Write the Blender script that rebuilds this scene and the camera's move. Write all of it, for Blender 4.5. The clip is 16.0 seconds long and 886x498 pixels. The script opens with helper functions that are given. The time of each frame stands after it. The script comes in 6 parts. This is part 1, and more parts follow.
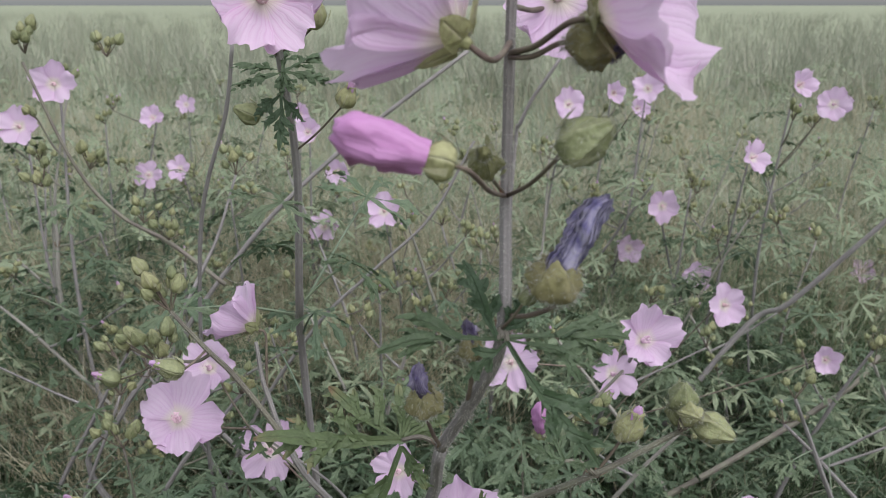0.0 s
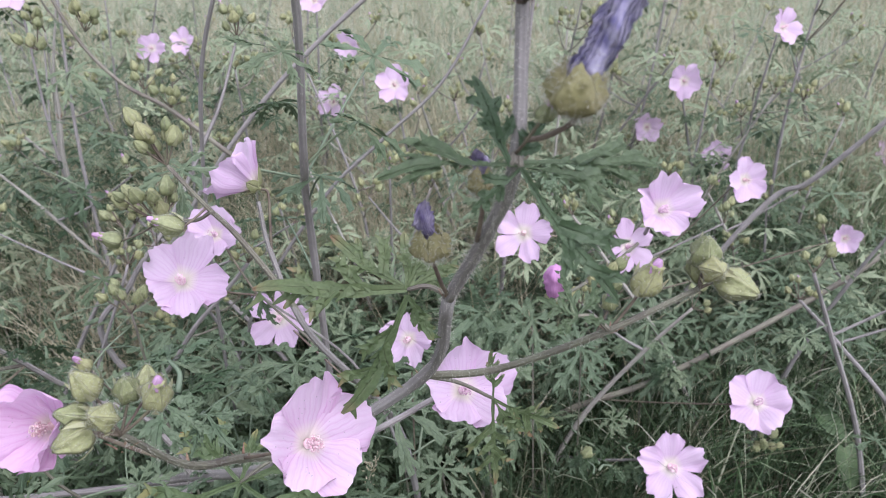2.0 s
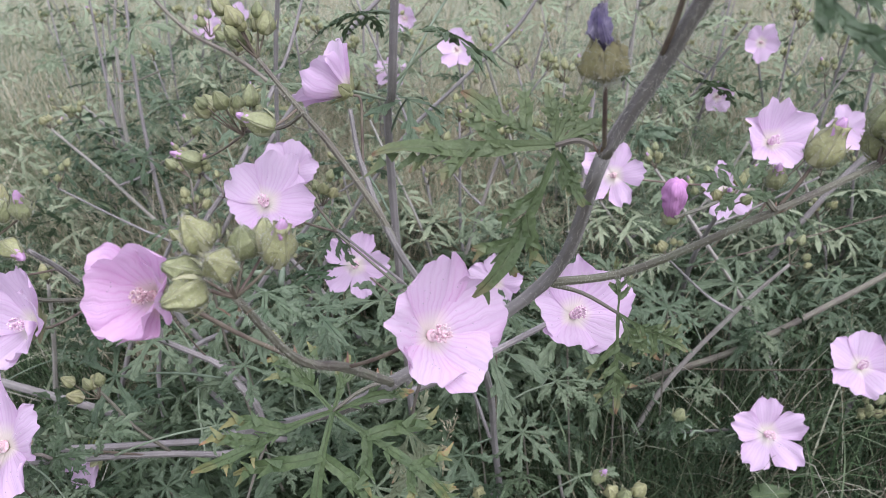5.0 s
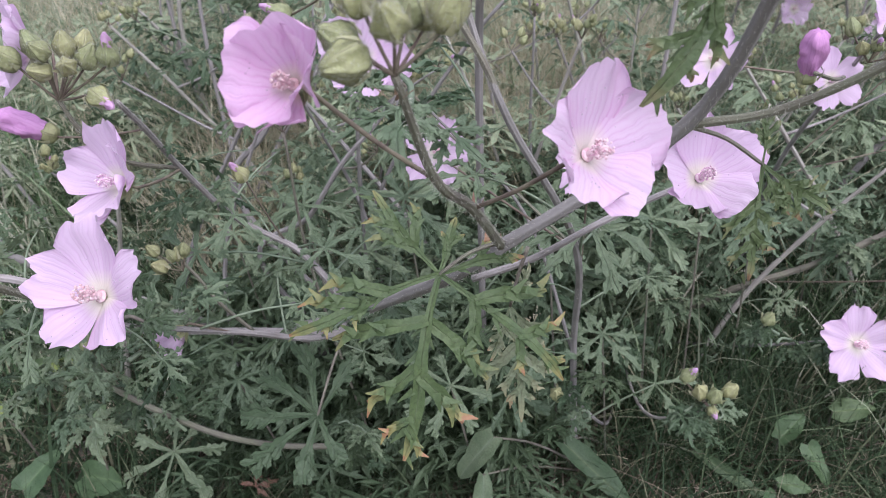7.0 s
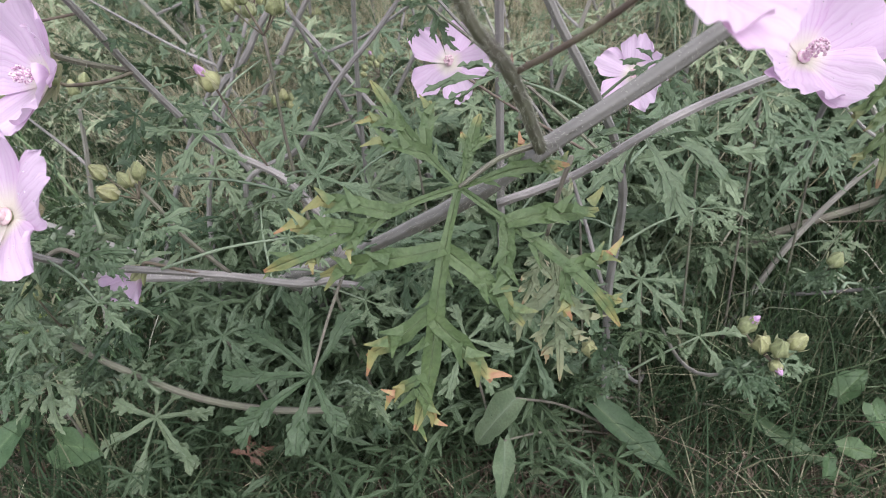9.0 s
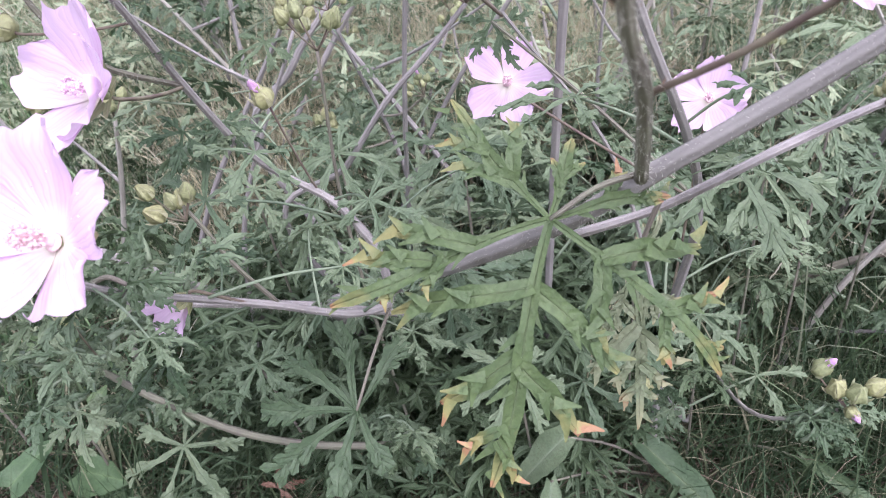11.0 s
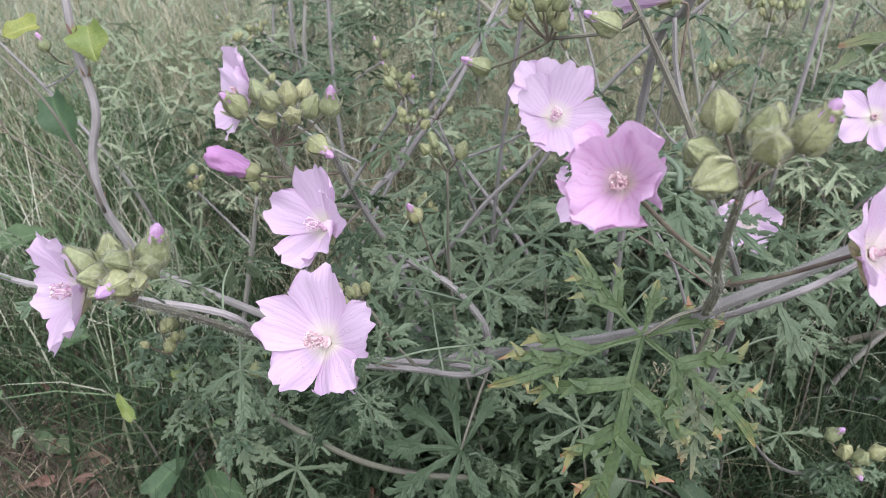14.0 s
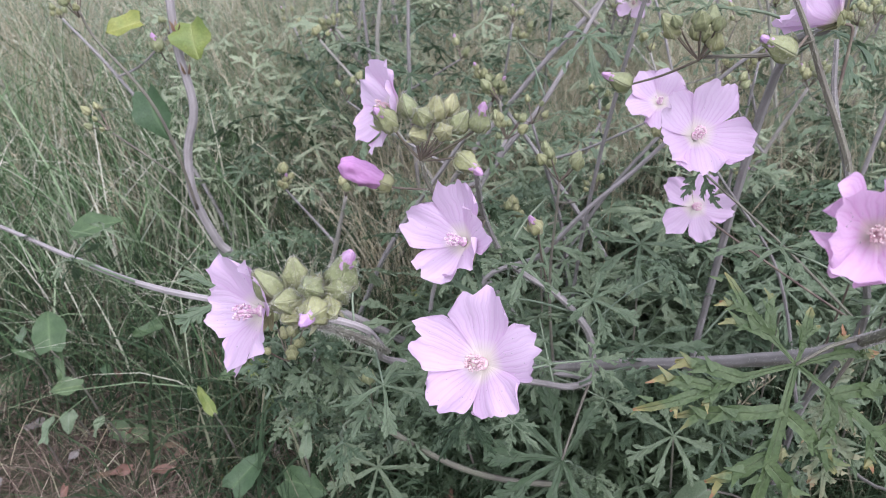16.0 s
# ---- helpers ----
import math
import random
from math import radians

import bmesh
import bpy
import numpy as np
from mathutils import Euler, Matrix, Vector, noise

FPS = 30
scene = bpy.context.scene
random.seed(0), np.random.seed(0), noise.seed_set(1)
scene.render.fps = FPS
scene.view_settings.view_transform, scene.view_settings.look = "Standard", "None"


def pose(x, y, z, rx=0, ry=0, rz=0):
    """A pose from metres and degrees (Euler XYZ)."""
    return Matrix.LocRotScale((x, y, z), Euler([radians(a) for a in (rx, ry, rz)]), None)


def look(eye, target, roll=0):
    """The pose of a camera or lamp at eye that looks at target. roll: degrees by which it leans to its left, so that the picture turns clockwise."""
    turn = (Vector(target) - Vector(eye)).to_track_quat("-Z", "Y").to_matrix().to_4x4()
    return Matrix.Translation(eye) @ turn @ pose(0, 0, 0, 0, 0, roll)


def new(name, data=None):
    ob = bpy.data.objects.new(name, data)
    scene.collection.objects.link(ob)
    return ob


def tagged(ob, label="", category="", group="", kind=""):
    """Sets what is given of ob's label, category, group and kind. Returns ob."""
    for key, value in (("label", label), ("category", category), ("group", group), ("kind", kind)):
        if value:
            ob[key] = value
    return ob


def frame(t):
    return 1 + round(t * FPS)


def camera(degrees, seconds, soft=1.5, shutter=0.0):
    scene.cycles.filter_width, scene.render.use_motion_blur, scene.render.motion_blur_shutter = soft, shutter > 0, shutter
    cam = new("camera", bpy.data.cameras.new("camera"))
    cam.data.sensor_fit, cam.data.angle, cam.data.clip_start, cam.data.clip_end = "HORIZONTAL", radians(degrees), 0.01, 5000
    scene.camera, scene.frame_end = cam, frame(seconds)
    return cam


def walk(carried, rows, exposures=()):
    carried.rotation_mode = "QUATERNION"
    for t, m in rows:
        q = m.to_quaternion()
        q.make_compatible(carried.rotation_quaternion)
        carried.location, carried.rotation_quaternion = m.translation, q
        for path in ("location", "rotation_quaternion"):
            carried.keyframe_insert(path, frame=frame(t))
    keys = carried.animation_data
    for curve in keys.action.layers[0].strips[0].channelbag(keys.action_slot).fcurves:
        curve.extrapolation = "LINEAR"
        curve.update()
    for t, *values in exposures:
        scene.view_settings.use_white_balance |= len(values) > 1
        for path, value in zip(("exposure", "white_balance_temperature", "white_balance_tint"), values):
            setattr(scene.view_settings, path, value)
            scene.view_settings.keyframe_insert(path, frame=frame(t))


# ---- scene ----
cam = camera(59.0, 16.0, 0.9)
PATH = [
    (0, (0.00000, 0.00000, 0.76000), (0.00000, 0.38190, 0.64105), -0.00),
    (0.5, (0.00172, 0.00787, 0.75754), (0.00028, 0.38210, 0.61631), 0.37),
    (1, (0.00454, 0.00969, 0.75255), (0.00294, 0.37878, 0.59839), 0.19),
    (1.5, (0.00468, 0.01181, 0.74283), (-0.00046, 0.37685, 0.57937), 0.10),
    (2, (0.00160, 0.01450, 0.73508), (-0.00472, 0.37577, 0.56349), -0.03),
    (2.5, (-0.00251, 0.01476, 0.72622), (-0.01377, 0.37313, 0.54889), -0.35),
    (3, (-0.00986, 0.01625, 0.71767), (-0.02392, 0.37289, 0.53709), -0.62),
    (5.5, (-0.04709, 0.02956, 0.65781), (-0.07821, 0.39155, 0.49049), -1.56),
    (6, (-0.05932, 0.02620, 0.64588), (-0.09529, 0.38502, 0.47280), -1.62),
    (6.5, (-0.06954, 0.02513, 0.63409), (-0.10752, 0.37971, 0.45290), -1.70),
    (7, (-0.07887, 0.03192, 0.61910), (-0.12107, 0.37922, 0.42519), -1.81),
    (7.5, (-0.08648, 0.04545, 0.60267), (-0.13001, 0.38609, 0.39756), -2.10),
    (8, (-0.09056, 0.06162, 0.58607), (-0.13579, 0.39802, 0.37444), -2.78),
    (10.5, (-0.10640, 0.13899, 0.53401), (-0.15246, 0.47960, 0.32940), -2.39),
    (11, (-0.12169, 0.12558, 0.54658), (-0.17430, 0.46715, 0.34519), -2.08),
    (11.5, (-0.12954, 0.10629, 0.56288), (-0.18629, 0.44838, 0.36349), -1.72),
    (12, (-0.13339, 0.08371, 0.58755), (-0.18885, 0.42672, 0.38940), -1.06),
    (12.5, (-0.13708, 0.06229, 0.60936), (-0.19197, 0.40653, 0.41318), -0.70),
    (13, (-0.13707, 0.04073, 0.62595), (-0.19457, 0.38604, 0.43241), -1.03),
    (13.5, (-0.14758, 0.03224, 0.63782), (-0.20898, 0.37795, 0.44622), -0.91),
    (14, (-0.15862, 0.02452, 0.64680), (-0.22405, 0.37020, 0.45648), -0.48),
    (14.5, (-0.17206, 0.01575, 0.65634), (-0.23805, 0.36152, 0.46639), 0.05),
    (15, (-0.18896, 0.01214, 0.66118), (-0.25720, 0.35837, 0.47284), 0.45),
    (15.5, (-0.20258, 0.01205, 0.66952), (-0.27396, 0.35741, 0.48076), 0.07),
    (16, (-0.22558, 0.02256, 0.66075), (-0.29999, 0.36260, 0.46368), 0.17),
]
walk(cam, [(t, look(eye, target, roll)) for t, eye, target, roll in PATH], [(0, 0.74, 6330, 10), (1, 1.18, 6200, 14), (2, 1.31, 6030, 17), (3, 1.36, 6030, 18), (5.5, 1.26, 6030, 19), (6.5, 1.26, 6030, 19), (7.5, 1.28, 6070, 15), (8, 1.22, 6350, 6), (10.5, 1.99, 6080, 23), (11, 1.95, 6020, 23), (12, 1.50, 6140, 16), (12.5, 1.46, 6200, 10), (13.5, 1.40, 6180, 11), (14.5, 1.39, 6030, 17), (16, 1.38, 5950, 20)])
cam.data.dof.use_dof = True
cam.data.dof.focus_distance = 0.38
cam.data.dof.aperture_fstop = 25.0

# ---- light: a bright overcast sky ----
SUN_UP, SUN_ROUND = radians(60), radians(150)
world = bpy.data.worlds.new("sky")
scene.world = world
world.use_nodes = True
wn, wl = world.node_tree.nodes, world.node_tree.links
sky = wn.new("ShaderNodeTexSky")
sky.sky_type = "NISHITA"
sky.sun_disc = False
sky.sun_elevation, sky.sun_rotation = SUN_UP, SUN_ROUND
sky.air_density, sky.dust_density, sky.ozone_density = 1.0, 2.0, 2.0
veil = wn.new("ShaderNodeHueSaturation")
veil.inputs["Saturation"].default_value = 0.30
wl.new(sky.outputs[0], veil.inputs["Color"])
wl.new(veil.outputs[0], wn["Background"].inputs[0])
wn["Background"].inputs[1].default_value = 0.115
sun = new("sun", bpy.data.lights.new("sun", "SUN"))
sun.data.energy, sun.data.angle, sun.data.color = 1.5, radians(70), (1.0, 0.98, 0.96)
sun.rotation_euler = (radians(90) - SUN_UP, 0, radians(180) - SUN_ROUND)


# ---- materials ----
def nodes(name):
    m = bpy.data.materials.new(name)
    m.use_nodes = True
    n, l = m.node_tree.nodes, m.node_tree.links
    return m, n, l, n["Principled BSDF"]


def ramp(n, l, fac, stops):
    r = n.new("ShaderNodeValToRGB")
    e = r.color_ramp.elements
    e[0].position, e[0].color = stops[0][0], (*stops[0][1], 1)
    e[1].position, e[1].color = stops[-1][0], (*stops[-1][1], 1)
    for p, c in stops[1:-1]:
        k = e.new(p)
        k.color = (*c, 1)
    l.new(fac, r.inputs[0])
    return r.outputs[0]


def noise_of(n, l, scale, detail=3.0, source="Object"):
    c = n.new("ShaderNodeTexCoord")
    x = n.new("ShaderNodeTexNoise")
    x.inputs["Scale"].default_value, x.inputs["Detail"].default_value = scale, detail
    l.new(c.outputs[source], x.inputs["Vector"])
    return x.outputs["Fac"]


def blend(n, l, fac, a, b, kind="MIX"):
    m = n.new("ShaderNodeMix")
    m.data_type, m.blend_type = "RGBA", kind
    for k, v in ((0, fac), (6, a), (7, b)):
        if isinstance(v, (int, float)):
            m.inputs[k].default_value = v
        elif isinstance(v, tuple):
            m.inputs[k].default_value = (*v, 1)
        else:
            l.new(v, m.inputs[k])
    return m.outputs[2]


def calc(n, l, op, a, b=0.0, c=0.0):
    m = n.new("ShaderNodeMath")
    m.operation = op
    for k, v in enumerate((a, b, c)):
        if isinstance(v, (int, float)):
            m.inputs[k].default_value = v
        else:
            l.new(v, m.inputs[k])
    return m.outputs[0]


def bump(n, l, p, height, strength, distance=0.001):
    b = n.new("ShaderNodeBump")
    b.inputs["Strength"].default_value, b.inputs["Distance"].default_value = strength, distance
    l.new(height, b.inputs["Height"])
    l.new(b.outputs[0], p.inputs["Normal"])


def thin(n, l, p, colour, share):
    """Light passes through: a leaf or petal glows when lit from behind."""
    t = n.new("ShaderNodeBsdfTranslucent")
    l.new(colour, t.inputs[0])
    m = n.new("ShaderNodeMixShader")
    m.inputs[0].default_value = share
    l.new(p.outputs[0], m.inputs[1])
    l.new(t.outputs[0], m.inputs[2])
    l.new(m.outputs[0], n["Material Output"].inputs[0])


def petal_material(name, body, vein, throat, share=0.40):
    m, n, l, p = nodes(name)
    uv = n.new("ShaderNodeUVMap")
    sep = n.new("ShaderNodeSeparateXYZ")
    l.new(uv.outputs[0], sep.inputs[0])
    u, v = sep.outputs[0], sep.outputs[1]
    wob = calc(n, l, "MULTIPLY_ADD", noise_of(n, l, 110.0, 2.0, "Object"), 0.30, -0.15)
    a = calc(n, l, "MULTIPLY", calc(n, l, "ADD", v, wob), 14.0)
    thin_line = calc(n, l, "POWER", calc(n, l, "ABSOLUTE", calc(n, l, "COSINE", a)), 9.0)
    b2 = calc(n, l, "MULTIPLY_ADD", v, 23.0, calc(n, l, "MULTIPLY", wob, 17.0))
    fork = calc(n, l, "MULTIPLY", calc(n, l, "POWER", calc(n, l, "ABSOLUTE", calc(n, l, "COSINE", b2)), 12.0), calc(n, l, "MULTIPLY", u, 0.8))
    line = calc(n, l, "MAXIMUM", thin_line, fork)
    fade = calc(n, l, "MULTIPLY", line, calc(n, l, "SUBTRACT", 1.15, u))
    patch = noise_of(n, l, 55.0, 3.0)
    rnd = n.new("ShaderNodeObjectInfo").outputs["Random"]
    tone = blend(n, l, calc(n, l, "MULTIPLY", patch, 0.5), body, tuple(c * 0.93 for c in body))
    tone = blend(n, l, calc(n, l, "MULTIPLY", rnd, 0.2), tone, vein)
    flush = ramp(n, l, noise_of(n, l, 30.0, 2.0), [(0.48, (0, 0, 0)), (0.72, (0.7, 0.7, 0.7))])
    tone = blend(n, l, flush, tone, tuple(0.5 * (c + d) for c, d in zip(body, vein)))
    strength = calc(n, l, "MULTIPLY", fade, calc(n, l, "MULTIPLY_ADD", patch, 0.9, 0.04))
    tone = blend(n, l, strength, tone, vein)
    edge = ramp(n, l, u, [(0.0, (1, 1, 1)), (0.10, (0.85, 0.85, 0.85)), (0.30, (0, 0, 0))])
    tone = blend(n, l, edge, tone, throat)
    l.new(tone, p.inputs["Base Color"])
    p.inputs["Roughness"].default_value = 0.55
    p.inputs["Specular IOR Level"].default_value = 0.3
    bump(n, l, p, calc(n, l, "ADD", line, calc(n, l, "MULTIPLY", noise_of(n, l, 260.0, 3.0), 1.5)), 0.28, 0.0006)
    thin(n, l, p, tone, share)
    return m


def soft_material(name, a, b, scale, rough=0.7, share=0.0, tip=None, bumpy=0.3, spread=0.25, fine=900.0, ribbed=False):
    """Plant tissue: two tones in patches, a fine grain, each object a little different; tip: tone of the dried ends."""
    m, n, l, p = nodes(name)
    big, small = noise_of(n, l, scale, 4.0), noise_of(n, l, fine, 2.0)
    tone = blend(n, l, ramp(n, l, big, [(0.35, (0, 0, 0)), (0.65, (1, 1, 1))]), a, b)
    tone = blend(n, l, calc(n, l, "MULTIPLY", small, 0.35), tone, tuple(c * 0.55 for c in a))
    rnd = n.new("ShaderNodeObjectInfo").outputs["Random"]
    hue = n.new("ShaderNodeHueSaturation")
    l.new(calc(n, l, "MULTIPLY_ADD", rnd, spread, 1.0 - spread / 2), hue.inputs["Value"])
    l.new(calc(n, l, "MULTIPLY_ADD", rnd, -0.05, 0.525), hue.inputs["Hue"])
    l.new(tone, hue.inputs["Color"])
    tone = hue.outputs[0]
    if tip:
        uv = n.new("ShaderNodeUVMap")
        sep = n.new("ShaderNodeSeparateXYZ")
        l.new(uv.outputs[0], sep.inputs[0])
        worn = calc(n, l, "ADD", sep.outputs[0], calc(n, l, "MULTIPLY_ADD", big, 0.5, -0.25))
        tone = blend(n, l, ramp(n, l, worn, [(0.70, (0, 0, 0)), (0.86, (0.8, 0.8, 0.8))]), tone, tip[0])
        tone = blend(n, l, ramp(n, l, worn, [(0.90, (0, 0, 0)), (0.99, (0.9, 0.9, 0.9))]), tone, tip[1])
    l.new(tone, p.inputs["Base Color"])
    p.inputs["Roughness"].default_value = rough
    p.inputs["Specular IOR Level"].default_value = 0.3
    grain = small
    if ribbed:
        su = n.new("ShaderNodeSeparateXYZ")
        l.new(n.new("ShaderNodeUVMap").outputs[0], su.inputs[0])
        rib = calc(n, l, "COSINE", calc(n, l, "MULTIPLY_ADD", su.outputs[1], 37.7, calc(n, l, "MULTIPLY", big, 4.0)))
        tone = blend(n, l, calc(n, l, "MULTIPLY_ADD", rib, 0.14, 0.14), tone, tuple(c * 0.45 for c in a))
        l.new(tone, p.inputs["Base Color"])
        grain = calc(n, l, "MULTIPLY_ADD", rib, -0.6, small)
    bump(n, l, p, grain, bumpy, 0.0006)
    if share:
        thin(n, l, p, tone, share)
    return m


def leaf_material(name, a, b, vein, share=0.3, tip=None, spread=0.35):
    """Leaf blade: paler midrib down each lobe, patches, and dried tips where given. UV x: along the lobe, y: across."""
    m, n, l, p = nodes(name)
    uv = n.new("ShaderNodeUVMap")
    sep = n.new("ShaderNodeSeparateXYZ")
    l.new(uv.outputs[0], sep.inputs[0])
    big, small = noise_of(n, l, 90.0, 4.0), noise_of(n, l, 520.0, 3.0)
    tone = blend(n, l, ramp(n, l, big, [(0.3, (0, 0, 0)), (0.7, (1, 1, 1))]), a, b)
    tone = blend(n, l, calc(n, l, "MULTIPLY", ramp(n, l, small, [(0.38, (0, 0, 0)), (0.62, (1, 1, 1))]), 0.42), tone, tuple(c * 0.5 for c in a))
    rib = calc(n, l, "SUBTRACT", 1.0, calc(n, l, "ABSOLUTE", sep.outputs[1]))
    rib = calc(n, l, "POWER", rib, 12.0)
    tone = blend(n, l, calc(n, l, "MULTIPLY", rib, 0.55), tone, vein)
    rnd = n.new("ShaderNodeObjectInfo").outputs["Random"]
    hue = n.new("ShaderNodeHueSaturation")
    l.new(calc(n, l, "MULTIPLY_ADD", rnd, spread, 1.0 - spread / 2), hue.inputs["Value"])
    l.new(calc(n, l, "MULTIPLY_ADD", rnd, -0.04, 0.52), hue.inputs["Hue"])
    l.new(tone, hue.inputs["Color"])
    tone = hue.outputs[0]
    if tip:
        worn = calc(n, l, "ADD", sep.outputs[0], calc(n, l, "MULTIPLY_ADD", big, 0.5, -0.25))
        tone = blend(n, l, ramp(n, l, worn, [(0.78, (0, 0, 0)), (0.98, (0.75, 0.75, 0.75))]), tone, tip[0])
        tone = blend(n, l, ramp(n, l, worn, [(0.95, (0, 0, 0)), (1.05, (0.85, 0.85, 0.85))]), tone, tip[1])
    l.new(tone, p.inputs["Base Color"])
    p.inputs["Roughness"].default_value = 0.5
    p.inputs["Specular IOR Level"].default_value = 0.4
    bump(n, l, p, calc(n, l, "MULTIPLY_ADD", rib, -1.0, small), 0.8, 0.0009)
    thin(n, l, p, tone, share)
    return m


def island_material(name, stops, rough=0.75, share=0.25):
    m, n, l, p = nodes(name)
    g = n.new("ShaderNodeNewGeometry").outputs["Random Per Island"]
    tone = ramp(n, l, g, stops)
    grain = noise_of(n, l, 60.0, 3.0)
    tone = blend(n, l, calc(n, l, "MULTIPLY", grain, 0.5), tone, tuple(c * 0.6 for c in stops[0][1]))
    l.new(tone, p.inputs["Base Color"])
    p.inputs["Roughness"].default_value = rough
    p.inputs["Specular IOR Level"].default_value = 0.3
    if share:
        thin(n, l, p, tone, share)
    return m


PETAL = petal_material("mallow_petal", (0.725, 0.565, 0.725), (0.58, 0.33, 0.58), (0.80, 0.74, 0.66))
PETAL_DEEP = petal_material("mallow_petal_deep", (0.745, 0.575, 0.735), (0.58, 0.27, 0.53), (0.79, 0.70, 0.66))
PETAL_PINK = petal_material("mallow_petal_pink", (0.745, 0.545, 0.725), (0.58, 0.24, 0.51), (0.79, 0.68, 0.64))
FURLED = petal_material("furled_petal", (0.60, 0.32, 0.57), (0.36, 0.10, 0.32), (0.46, 0.19, 0.41), 0.2)
BUD_PINK = soft_material("bud_petal", (0.72, 0.48, 0.72), (0.52, 0.26, 0.52), 300.0, 0.55, 0.2, ribbed=True)
WILTED = soft_material("wilted_petal", (0.17, 0.14, 0.30), (0.52, 0.47, 0.60), 230.0, 0.7, 0.15, bumpy=0.8, ribbed=True)
CALYX = leaf_material("calyx", (0.375, 0.385, 0.205), (0.275, 0.295, 0.145), (0.52, 0.51, 0.35), 0.2, spread=0.25)
CALYX_DRY = leaf_material("calyx_papery", (0.34, 0.335, 0.155), (0.25, 0.23, 0.12), (0.46, 0.45, 0.27), 0.35, spread=0.2)
STEM = soft_material("stem", (0.325, 0.30, 0.295), (0.24, 0.222, 0.215), 45.0, 0.75, bumpy=0.5, ribbed=True)
STEM_DARK = soft_material("stem_young", (0.225, 0.22, 0.165), (0.165, 0.14, 0.125), 60.0, 0.7, bumpy=0.5, ribbed=True)
PEDICEL = soft_material("pedicel", (0.19, 0.165, 0.12), (0.10, 0.07, 0.062), 90.0, 0.7, bumpy=0.4)
STEM_PALE = soft_material("stem_pale", (0.38, 0.36, 0.32), (0.29, 0.27, 0.24), 40.0, 0.75, bumpy=0.5, ribbed=True)
HAIR = soft_material("hair", (0.56, 0.55, 0.49), (0.50, 0.49, 0.43), 50.0, 0.5, 0.4, bumpy=0.0)
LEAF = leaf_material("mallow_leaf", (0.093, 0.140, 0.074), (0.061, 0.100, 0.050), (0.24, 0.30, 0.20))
# lighter leaf for plants farther back: distance haze put into its colour
LEAF_HAZED = leaf_material("mallow_leaf_hazed", (0.315, 0.370, 0.240), (0.240, 0.300, 0.185), (0.37, 0.42, 0.30))
LEAF_GREY = leaf_material("mallow_leaf_grey", (0.178, 0.232, 0.140), (0.120, 0.174, 0.100), (0.28, 0.34, 0.25))
LEAF_TURNING = leaf_material("mallow_leaf_turning", (0.142, 0.190, 0.078), (0.100, 0.146, 0.062), (0.33, 0.38, 0.23), 0.3, ((0.38, 0.32, 0.13), (0.34, 0.165, 0.10)))
LEAF_AGED = leaf_material("mallow_leaf_aged", (0.130, 0.175, 0.078), (0.090, 0.130, 0.058), (0.32, 0.37, 0.22), 0.3, ((0.25, 0.235, 0.12), (0.21, 0.12, 0.075)))
LEAF_DRY = leaf_material("mallow_leaf_dry", (0.27, 0.29, 0.18), (0.20, 0.24, 0.14), (0.36, 0.37, 0.25), 0.3, ((0.36, 0.33, 0.20), (0.30, 0.20, 0.12)))
BROAD = leaf_material("broad_leaf", (0.100, 0.160, 0.072), (0.068, 0.118, 0.052), (0.19, 0.27, 0.13))
BROAD_YELLOW = leaf_material("broad_leaf_yellow", (0.27, 0.30, 0.08), (0.20, 0.26, 0.07), (0.4, 0.42, 0.16), 0.3, ((0.36, 0.30, 0.10), (0.26, 0.14, 0.07)))
DOCK = leaf_material("dock_leaf", (0.070, 0.118, 0.056), (0.050, 0.092, 0.042), (0.20, 0.25, 0.14))
STAMEN = soft_material("stamen", (0.85, 0.70, 0.72), (0.72, 0.42, 0.50), 500.0, 0.6, 0.15)
ANTHER = soft_material("anther", (0.55, 0.30, 0.45), (0.80, 0.68, 0.70), 700.0, 0.6)
GRASS = island_material("grass", [(0.0, (0.05, 0.095, 0.038)), (0.3, (0.13, 0.21, 0.095)), (0.6, (0.30, 0.39, 0.23)), (0.82, (0.48, 0.49, 0.36)), (1.0, (0.76, 0.71, 0.60))])
# next two: pale, greyed grass tones with the haze of distance painted in
GRASS_FAR_HAZED = island_material("meadow_grass", [(0.0, (0.21, 0.29, 0.19)), (0.35, (0.34, 0.41, 0.29)), (0.7, (0.48, 0.50, 0.40)), (1.0, (0.66, 0.61, 0.53))])
GRASS_HAZE = island_material("distant_grass_hazed", [(0.0, (0.27, 0.30, 0.22)), (0.5, (0.35, 0.37, 0.28)), (1.0, (0.47, 0.44, 0.36))])
# low grass: the shade among the stems is put into these dark greens
GRASS_PAINTED_SHADE = island_material("grass_painted_shade", [(0.0, (0.030, 0.056, 0.026)), (0.55, (0.048, 0.082, 0.038)), (0.88, (0.10, 0.13, 0.065)), (1.0, (0.32, 0.29, 0.20))])
EAR = island_material("dry_stalk", [(0.0, (0.36, 0.32, 0.20)), (0.7, (0.55, 0.50, 0.37)), (1.0, (0.68, 0.63, 0.50))])
THATCH = island_material("thatch", [(0.0, (0.075, 0.052, 0.042)), (0.6, (0.155, 0.112, 0.088)), (0.92, (0.27, 0.215, 0.165)), (1.0, (0.48, 0.42, 0.33))], 0.85, 0.0)

